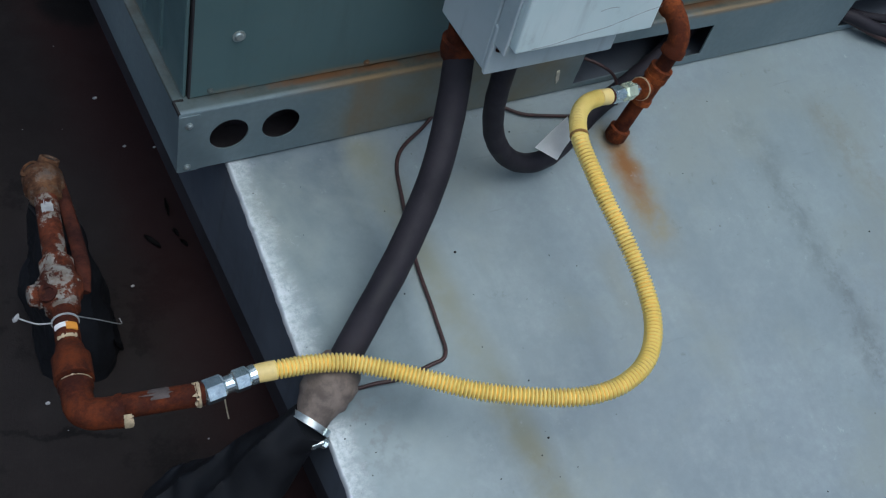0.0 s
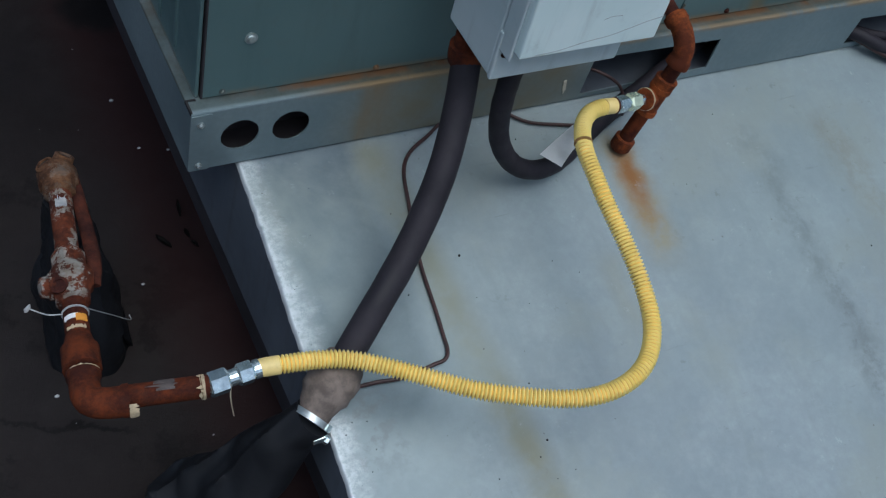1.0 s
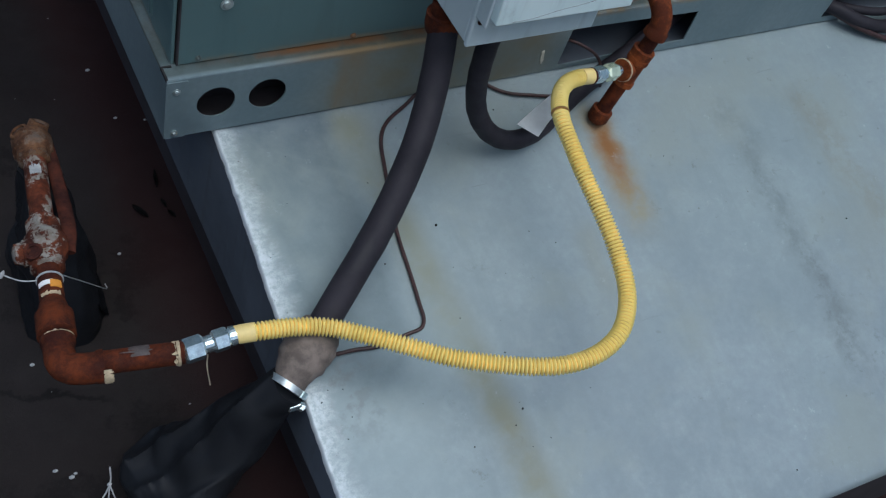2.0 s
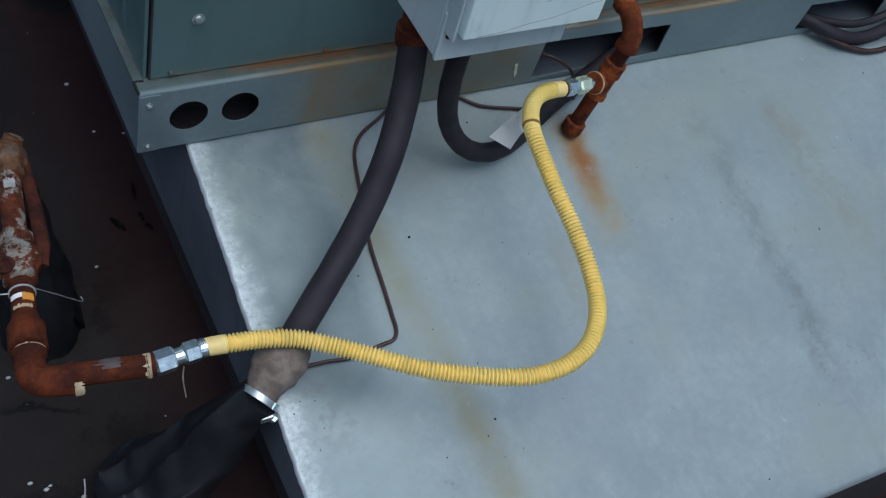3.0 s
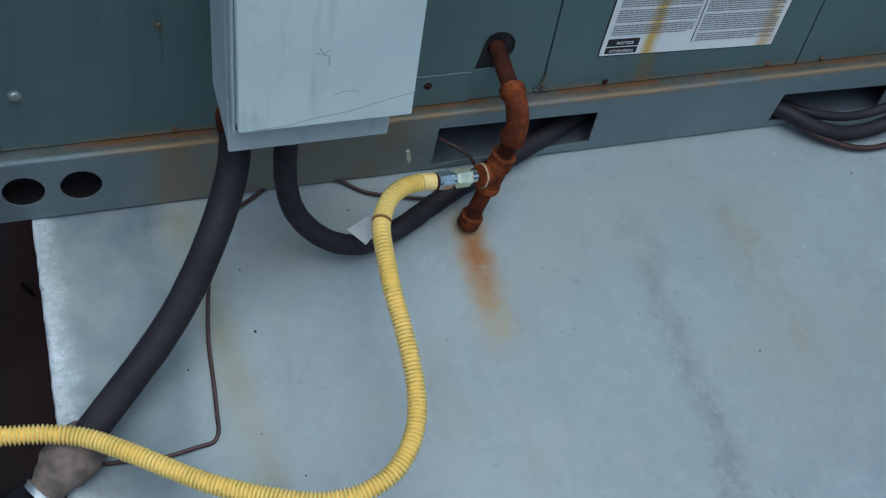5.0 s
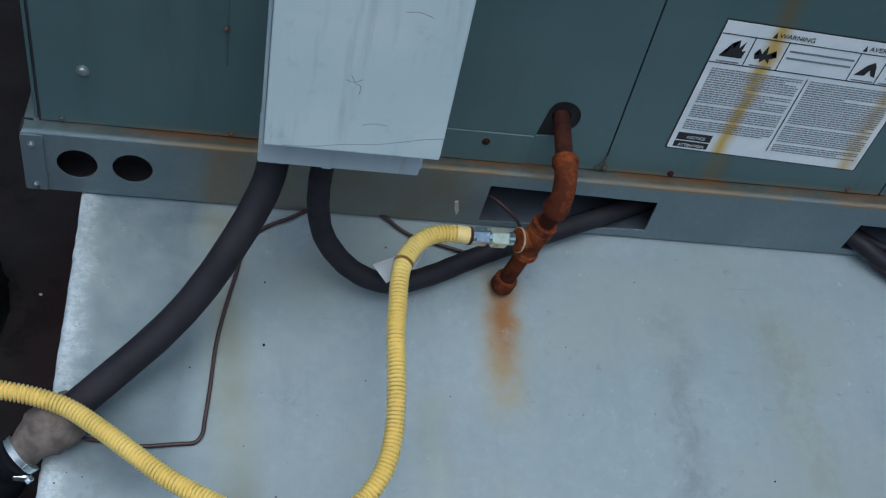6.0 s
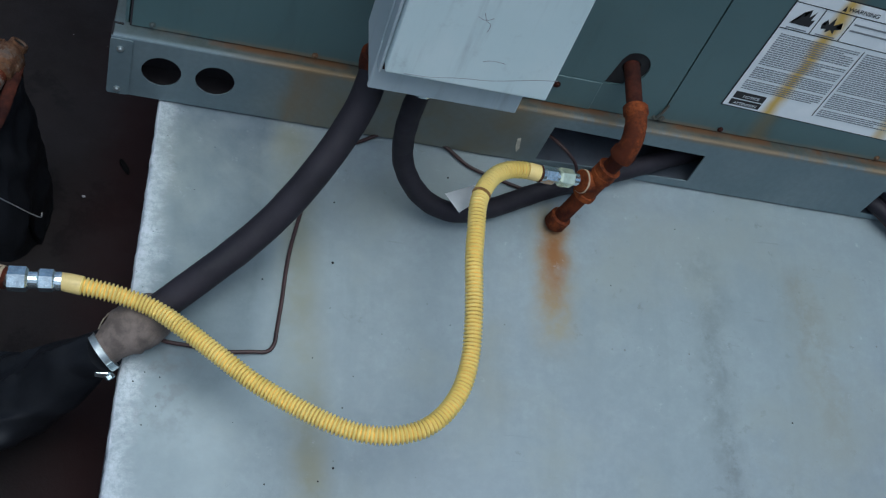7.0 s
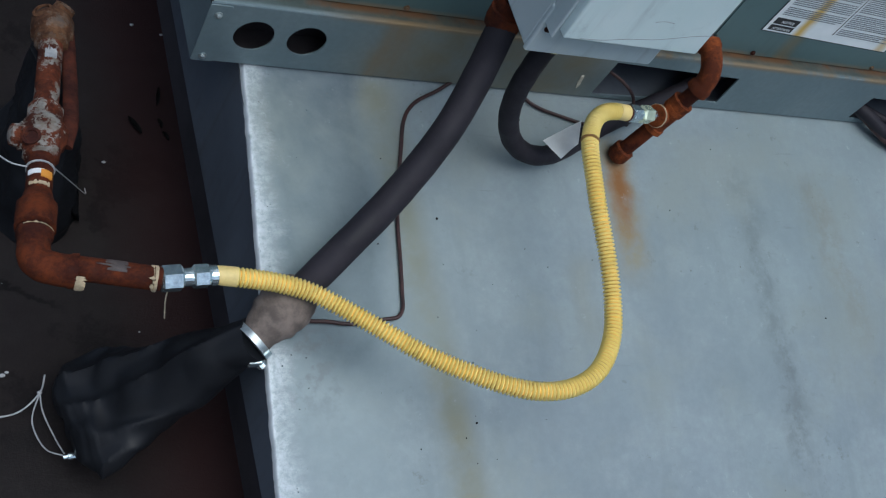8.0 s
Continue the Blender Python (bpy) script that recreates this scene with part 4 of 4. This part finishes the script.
for i in range(7):
    row = []
    for j in range(7):
        u, v = i / 6, j / 6
        p = c0.lerp(c1, u).lerp(c3.lerp(c2, u), v)
        row.append(bm.verts.new(p + Vector((0, 0, 0.004 * math.sin(v * 3.1) * (0.4 + u)))))
    g.append(row)
for a, b2 in zip(g, g[1:]):
    for j in range(6):
        bm.faces.new((a[j], a[j + 1], b2[j + 1], b2[j]))
bmesh.ops.solidify(bm, geom=bm.faces[:], thickness=0.0006)
part("sheet", bm, "tag", tag, smooth=50)
k = min(range(len(hp)), key=lambda i: (hp[i] - Vector((0.497, -0.2, 0.118))).length)
part("loop", lathe(hp[k], hp[k + 6] - hp[k], [(0, 0.013), (0.0003, 0.0152), (0.0022, 0.0152), (0.0025, 0.013)], 22), "tie", tag, "thin brown tie round the hose")

# ---------- gas pipe at the unit ----------
gas = thing("gas_pipe_drop", "rusty iron gas pipe with tee and drip leg leaving the unit", "gas pipe")
R = 0.0135
F0, F1 = Vector((0.68, -0.108, -0.028)), Vector((0.729, -0.108, 0.178))
up = (F1 - F0).normalized()
part("nipple", tube([(0.736, 0.06, 0.23), (0.734, 0.0, 0.224), (0.733, -0.05, 0.216)], R, 18, 0.01), "rustdark", gas, "dark rusted pipe nipple", smooth=50)
ep, _ = glide([(0.734, -0.05, 0.217), (0.734, -0.075, 0.211), (0.732, -0.096, 0.198), (0.729, -0.106, 0.181), (0.724, -0.108, 0.16)], 0.004)
bm = sweep(ep, lambda u, i: 0.0205 if u < 0.16 or u > 0.84 else 0.0178, 20)
part("elbow", roughen(bm, 0.0007, 90), "rustbright", gas, "rusted iron elbow", smooth=50)
part("pipe", lathe(F0 + up * 0.02, up, [(0, R), (0.185, R)], 18), "rust", gas, smooth=40)
tp = (TEE - F0).dot(up)
part("coupling", roughen(lathe(F0 + up * (tp + 0.028), up, [(0, 0.015), (0.001, 0.0195), (0.015, 0.0205), (0.016, 0.015)], 20), 0.0006, 90), "rustbright", gas, "rusted band on the riser", smooth=40)
tee = part("tee", roughen(lathe(F0 + up * (tp - 0.034), up, [(0, 0.016), (0.001, 0.02), (0.01, 0.02), (0.012, 0.0175), (0.05, 0.0175), (0.052, 0.0202), (0.062, 0.0202), (0.063, 0.016)], 22), 0.0006, 90), "rustbright", gas, "rusted iron tee", smooth=40)
tc = F0 + up * tp
part("outlet", lathe(tc, -axis_r, [(0, 0.0165), (0.018, 0.0165), (0.019, 0.0195), (0.029, 0.0195), (0.03, 0.0125)], 20), "rustbright", tee, smooth=40)
part("sealant_ring", roughen(lathe(tc - axis_r * 0.025, -axis_r, [(0, 0.0188), (0.0005, 0.0206), (0.003, 0.0206), (0.0035, 0.0188)], 24), 0.0007, 150), "dope", gas, "dried white pipe sealant", smooth=60)
bm = lathe(F0 - up * 0.006, up, [(0, 0.01), (0.002, 0.0155), (0.008, 0.0195), (0.028, 0.0195), (0.03, 0.015)], 20)
part("drip_cap", roughen(bm, 0.0008, 80), "rustbright", gas, "rusted cap of the drip leg", smooth=40)

# ---------- gas supply pipe with valve, beside the curb ----------
sup = thing("gas_supply_pipe", "rusty iron gas pipe with a corroded shut-off valve above the roof", "gas pipe")
E0 = Vector((-0.331, -0.343, -0.034))
V1 = Vector((-0.258, 0.118, -0.08))
ln = (V1 - E0).normalized()
full = (V1 - E0).length
part("run_pipe", lathe(NL - axis_l * 0.004, (E0 + Vector((0.03, 0.0, 0.001)) - NL), [(0, 0.0165), ((E0 - NL).length - 0.02, 0.0165)], 20), "rust", sup, "rusty pipe with worn paint", smooth=40)
ax = (E0 + Vector((0.03, 0, 0.001)) - NL).normalized()
part("sealant_ring", roughen(lathe(NL + ax * 0.001, ax, [(0, 0.0155), (0.001, 0.0176), (0.005, 0.0174), (0.006, 0.0155)], 20), 0.0014, 150), "dope", sup, "dried white pipe sealant", smooth=60)
ep, _ = glide([E0 - ax * 0.055, E0 - ax * 0.034, E0 - ax * 0.012 + ln * 0.004, E0 + ln * 0.014 - ax * 0.002, E0 + ln * 0.036, E0 + ln * 0.056], 0.004)
bm = sweep(ep, lambda u, i: 0.0235 if u < 0.12 or u > 0.88 else 0.0212, 22)
part("elbow", roughen(bm, 0.0009, 70), "rust", sup, "rust-red iron elbow", smooth=50)
part("sealant_scrap", arc_patch(E0 - ax * 0.05, -ax, 0.0237, 0.026, -34, 26, Vector((0, -1, 0.2)), seed=1.0, ragged=0.9), "dope", sup, "yellowed sealant scrap on the elbow", smooth=60)
part("sealant_scrap", arc_patch(E0 + ln * 0.053, ln, 0.0232, 0.005, -50, 60, Vector((0.1, 0, 1)), seed=4.0, ragged=1.3), "dope", sup, "pale sealant arc on the elbow", smooth=60)
part("sealant_scrap", arc_patch(NL + ax * 0.004, ax, 0.0168, 0.016, -70, 80, Vector((0, -0.5, 1)), seed=3.0, ragged=1.4), "dope", sup, "flaky white sealant beside the nut", smooth=60)
part("worn_paint", arc_patch(NL + ax * 0.036, ax, 0.0166, 0.052, -34, 40, Vector((0, 0.25, 1)), seed=6.0, ragged=0.8), "worn", sup, "worn grey paint on the pipe", smooth=60)
part("worn_paint", arc_patch(E0 + ln * (full - 0.1), ln, 0.0176, 0.034, -10, 44, Vector((-0.35, 0, 1)), seed=8.0, ragged=0.7), "cord", sup, "pale paint left on the pipe", smooth=60)
part("coupling", roughen(lathe(E0 + ln * 0.06, ln, [(0, 0.021), (0.002, 0.0265), (0.04, 0.0265), (0.048, 0.021), (0.06, 0.019)], 22), 0.0008, 80), "rust", sup, "rust-red reducing coupling", smooth=50)
part("nipple", lathe(E0 + ln * 0.1, ln, [(0, 0.0175), (0.1, 0.0175)], 20), "rust", sup, "rust-red pipe nipple", smooth=40)
part("riser_pipe", lathe(E0 + ln * 0.2, ln, [(0, 0.0175), (full - 0.2, 0.0175)], 20), "rustpaint", sup, "pipe with flaking grey paint", smooth=40)
st = part("sticker", arc_patch(E0 + ln * 0.144, ln, 0.0177, 0.009, -60, 10, Vector((0, 0, 1)), seed=7.0, ragged=0.2), "tag", sup, "torn white sticker", smooth=60)
part("sticker_scrap", arc_patch(E0 + ln * 0.124, ln, 0.0177, 0.012, -50, 40, Vector((0, 0, 1)), seed=9.0, ragged=0.9), "dope", st, "scraped pale sticker remains", smooth=60)
part("sticker_dot", arc_patch(E0 + ln * 0.138, ln, 0.0181, 0.016, -2, 50, Vector((0, 0, 1)), seed=12.0, ragged=0.35), "orange", st, "orange sticker scrap", smooth=60)
valve = part("valve_body", roughen(lathe(E0 + ln * 0.185, ln, [(0, 0.018), (0.004, 0.025), (0.022, 0.026), (0.03, 0.031), (0.052, 0.0325), (0.062, 0.029), (0.07, 0.0245), (0.095, 0.0245), (0.1, 0.019)], 12), 0.0022, 45), "rustpaint", sup, "corroded shut-off valve with flaking paint", smooth=30)
vc = E0 + ln * 0.222
part("packing_nut", roughen(lathe(vc + Vector((-0.018, 0, 0.004)), (-1, 0.05, 0.12), [(0, 0.02), (0.014, 0.02), (0.016, 0.017), (0.026, 0.015), (0.028, 0.01)], 10), 0.0008, 90), "rustpaint", valve, smooth=30)
part("stem", lathe(vc + Vector((-0.017, -0.012, 0.018)), (-0.45, -0.1, 1), [(0, 0.013), (0.008, 0.013), (0.0085, 0.009), (0.006, 0.008)], 14), "rustdark", valve)
lv = [vc + Vector((0.03, 0.0, -0.012)), vc + Vector((0.042, 0.04, -0.01)), vc + ln * 0.11 + Vector((0.034, 0, -0.012)), vc + ln * 0.2 + Vector((0.026, 0, -0.006)), vc + ln * 0.235 + Vector((0.022, 0, -0.002))]
bm = sweep(glide(lv, 0.008)[0], lambda u, i: 0.0105 - 0.002 * u, 10, squash=lambda u: (1.15, 0.55))
part("lever", roughen(bm, 0.0007, 60), "rustdark", valve, "rusted lever handle", smooth=40)
part("union", roughen(lathe(E0 + ln * (full - 0.055), ln, [(0, 0.019), (0.003, 0.025), (0.02, 0.026), (0.024, 0.031), (0.05, 0.032), (0.058, 0.028), (0.058, 0.021), (0.046, 0.02)], 14), 0.0016, 60), "brass", sup, "corroded union with a black disc painting the shade in the open mouth", smooth=30)
for off, way in ((Vector((-0.013, 0.0, 0.012)), Vector((-0.5, 0.3, 0.8))), (Vector((0.012, 0.012, 0.01)), Vector((0.45, 0.45, 0.75)))):
    sock = part("socket", roughen(lathe(V1 + off, way, [(0, 0.017), (0.011, 0.016), (0.0125, 0.0135), (0.012, 0.0115), (0.008, 0.011)], 14), 0.001, 90), "brass", sup, "corroded side socket", smooth=40)
    # black disc paints the shade inside the socket
    part("mouth_shade_disc", lathe(V1 + off + way.normalized() * 0.0082, way, [(0, 0.0108), (0.001, 0.0108)], 14), "grommet", sock, "black disc painting the shade in the open mouth")
dn, _ = glide([V1 - ln * 0.02, V1 + ln * 0.01, V1 + Vector((0.004, 0.02, -0.03)), V1 + Vector((0.005, 0.024, -0.1)), V1 + Vector((0.005, 0.024, ROOF - V1.z))], 0.01)
part("down_pipe", sweep(dn, 0.0165, 16), "rustdark", sup, smooth=50)

block = thing("pipe_support", "pipe support wrapped in crumpled black plastic standing on the roof", "pipe support")
bm = bmesh.new()
rows = []
for j in range(31):
    h = j / 30
    z = ROOF + 0.315 * h
    cx, cy = -0.244 - 0.016 * h, 0.045 + 0.012 * h
    rx, ry = 0.07 * (1 - 0.62 * h ** 1.4), 0.118 * (1 - 0.56 * h ** 1.3)
    row = []
    for i in range(56):
        a = 2 * math.pi * i / 56
        ca, sa = math.cos(a), math.sin(a)
        d = (abs(ca) ** 3 + abs(sa) ** 3) ** (-1 / 3)
        v = Vector((cx + rx * d * ca, cy + ry * d * sa, z))
        fold = 1 - abs(noise.noise(Vector((a * 1.6, z * 9 + 3, 1.7)))) * 2
        v += Vector((ca, sa, 0)) * (0.009 * max(0, fold) ** 2 - 0.004)
        v += noise.noise_vector(v * 16) * 0.012 + noise.noise_vector(v * 50) * 0.002
        v.z = max(v.z, ROOF) if j else ROOF
        row.append(bm.verts.new(v))
    rows.append(row)
for a, b2 in zip(rows, rows[1:]):
    for i in range(56):
        bm.faces.new((a[i], a[(i + 1) % 56], b2[(i + 1) % 56], b2[i]))
bm.faces.new(rows[-1])
bm.faces.new(rows[0][::-1])
part("plastic_wrap", bm, "wrap", block, "crumpled black plastic with dull creases", smooth=60)
bm = bmesh.new()
rows = []
for j in range(13):
    row = []
    for i in range(17):
        u, w = i / 16, j / 12
        v = Vector((-0.195 + 0.022 * w, -0.03 + 0.14 * u, ROOF + 0.07 * (1 - w) ** 2 + 0.004))
        v += noise.noise_vector(v * 16) * 0.008 * (0.4 + w)
        v.z = max(v.z, ROOF + 0.002)
        row.append(bm.verts.new(v))
    rows.append(row)
for a, b2 in zip(rows, rows[1:]):
    for i in range(16):
        bm.faces.new((a[i], a[i + 1], b2[i + 1], b2[i]))
bmesh.ops.solidify(bm, geom=bm.faces[:], thickness=0.001)
part("loose_flap", bm, "wrap", block, "loose plastic flap spread on the roof", smooth=60)
tie = thing("tie_wire", "pale tie wire wrapped round the gas pipe and its support", "wire")
q = E0 + ln * 0.165
part("strand", tube([q + Vector((0.016, 0.004, 0.004)), (q + Vector((0.016, 0.004, 0.004))).lerp(Vector((-0.182, -0.03, -0.316)), 0.5), Vector((-0.182, -0.03, -0.316)), Vector((-0.178, -0.01, -0.33))], 0.001, 6, 0.01), "cord", tie)
part("strand", tube([q + Vector((-0.017, 0.002, 0.004)), q + Vector((-0.036, 0.01, 0.0)), q + Vector((-0.05, 0.024, -0.004)), q + Vector((-0.058, 0.03, -0.002))], 0.0012, 6, 0.006), "cord", tie)
part("twist", roughen(lathe(q + Vector((-0.064, 0.026, -0.004)), (0.6, 0.6, 0.2), [(0, 0.001), (0.003, 0.0032), (0.01, 0.003), (0.014, 0.001)], 8), 0.0012, 200), "cord", tie)
part("loop", lathe(q, ln, [(0, 0.0178), (0.0003, 0.0196), (0.002, 0.0196), (0.0023, 0.0178)], 20), "cord", tie)

# ---------- small things ----------
chip = thing("tape_scrap", "pale peeling tape scrap stuck on the stained rail", "scrap")
part("scrap", roughen(plate([(0.5945, 0.052), (0.6, 0.054), (0.605, 0.03), (0.602, 0.02), (0.597, 0.034)], [], -0.0016, 0.0014), 0.0005, 200), "chip", chip)
straw = thing("straw", "thin dry straw lying on the dark roof", "straw")
part("stem", tube([(-0.038, -0.155, ROOF + 0.004), (-0.048, -0.18, ROOF + 0.006), (-0.054, -0.215, ROOF + 0.003)], 0.0013, 6, 0.006), "straw", straw)
random.seed(21)
for x0, y0, x1, y1, w in ((-0.064, 0.208, -0.044, 0.172, 0.008), (0.002, 0.284, -0.006, 0.24, 0.005), (-0.008, 0.209, -0.004, 0.187, 0.005), (-0.004, 0.178, 0.005, 0.16, 0.006)):
    leaf = thing("dead_leaf", "small curled wet dead leaf stuck on the roof", "leaf", group="dead leaves on the roof")
    d = Vector((x1 - x0, y1 - y0, 0))
    across = Vector((-d.y, d.x, 0)).normalized()
    bm = bmesh.new()
    rows = []
    for k in range(8):
        u = k / 7
        half = w * math.sin(math.pi * (0.06 + 0.88 * u)) * random.uniform(0.7, 1.15)
        c = Vector((x0, y0, ROOF + 0.002)) + d * u
        rows.append([bm.verts.new(c - across * half + Vector((0, 0, 0.006))), bm.verts.new(c), bm.verts.new(c + across * half * 0.8 + Vector((0, 0, 0.005)))])
    for r0, r1 in zip(rows, rows[1:]):
        for k in range(2):
            bm.faces.new((r0[k], r0[k + 1], r1[k + 1], r1[k]))
    bmesh.ops.solidify(bm, geom=bm.faces[:], thickness=0.0008)
    part("blade", bm, "debris", leaf)
random.seed(5)
bm = bmesh.new()
for i in range(26):
    x, y = random.uniform(-1.0, -0.05), random.uniform(-0.9, 0.95)
    r = random.choice((0.0008, 0.001, 0.0014, 0.002))
    bmesh.ops.create_icosphere(bm, subdivisions=1, radius=r, matrix=Matrix.Translation((x, y, ROOF + r * 0.6)) @ Matrix.Diagonal((1, 0.8, 0.7, 1)))
for x, y, r in ((-0.045, 0.583, 0.0045), (-0.029, 0.439, 0.0036), (-0.322, -0.085, 0.004), (-0.316, -0.309, 0.0045), (-0.309, -0.304, 0.003), (0.026, 0.421, 0.003), (-0.391, 0.061, 0.0055), (-0.119, 0.104, 0.0034), (-0.337, -0.29, 0.004)):
    bmesh.ops.create_icosphere(bm, subdivisions=1, radius=r, matrix=Matrix.Translation((x, y, ROOF + r * 0.5)) @ Matrix.Diagonal((1.2, 0.8, 0.7, 1)))
grit = part("grit", bm, "cord")
tagged(grit, "pale grit scattered on the dark roof", "grit", kind="stuff")
bm = bmesh.new()
for i in range(34):
    x, y = random.choice((random.uniform(0.01, 0.06), random.uniform(0.02, 0.5), random.uniform(0.1, 1.5))), random.uniform(-0.8, -0.03)
    r = random.choice((0.0006, 0.0008, 0.0011, 0.0015))
    bmesh.ops.create_icosphere(bm, subdivisions=1, radius=r, matrix=Matrix.Translation((x, y, top(y) + r * 0.5)))
for x, y, r in ((0.303, -0.226, 0.0024), (0.33, -0.541, 0.0021), (1.127, -0.394, 0.0017), (0.245, -0.155, 0.0015), (0.02, -0.445, 0.0014), (0.035, -0.43, 0.0011)):
    bmesh.ops.create_icosphere(bm, subdivisions=1, radius=r, matrix=Matrix.Translation((x, y, top(y) + r * 0.5)))
specks = part("grit", bm, "debris")
tagged(specks, "dark specks of grit on the galvanised sheet", "grit", kind="stuff")
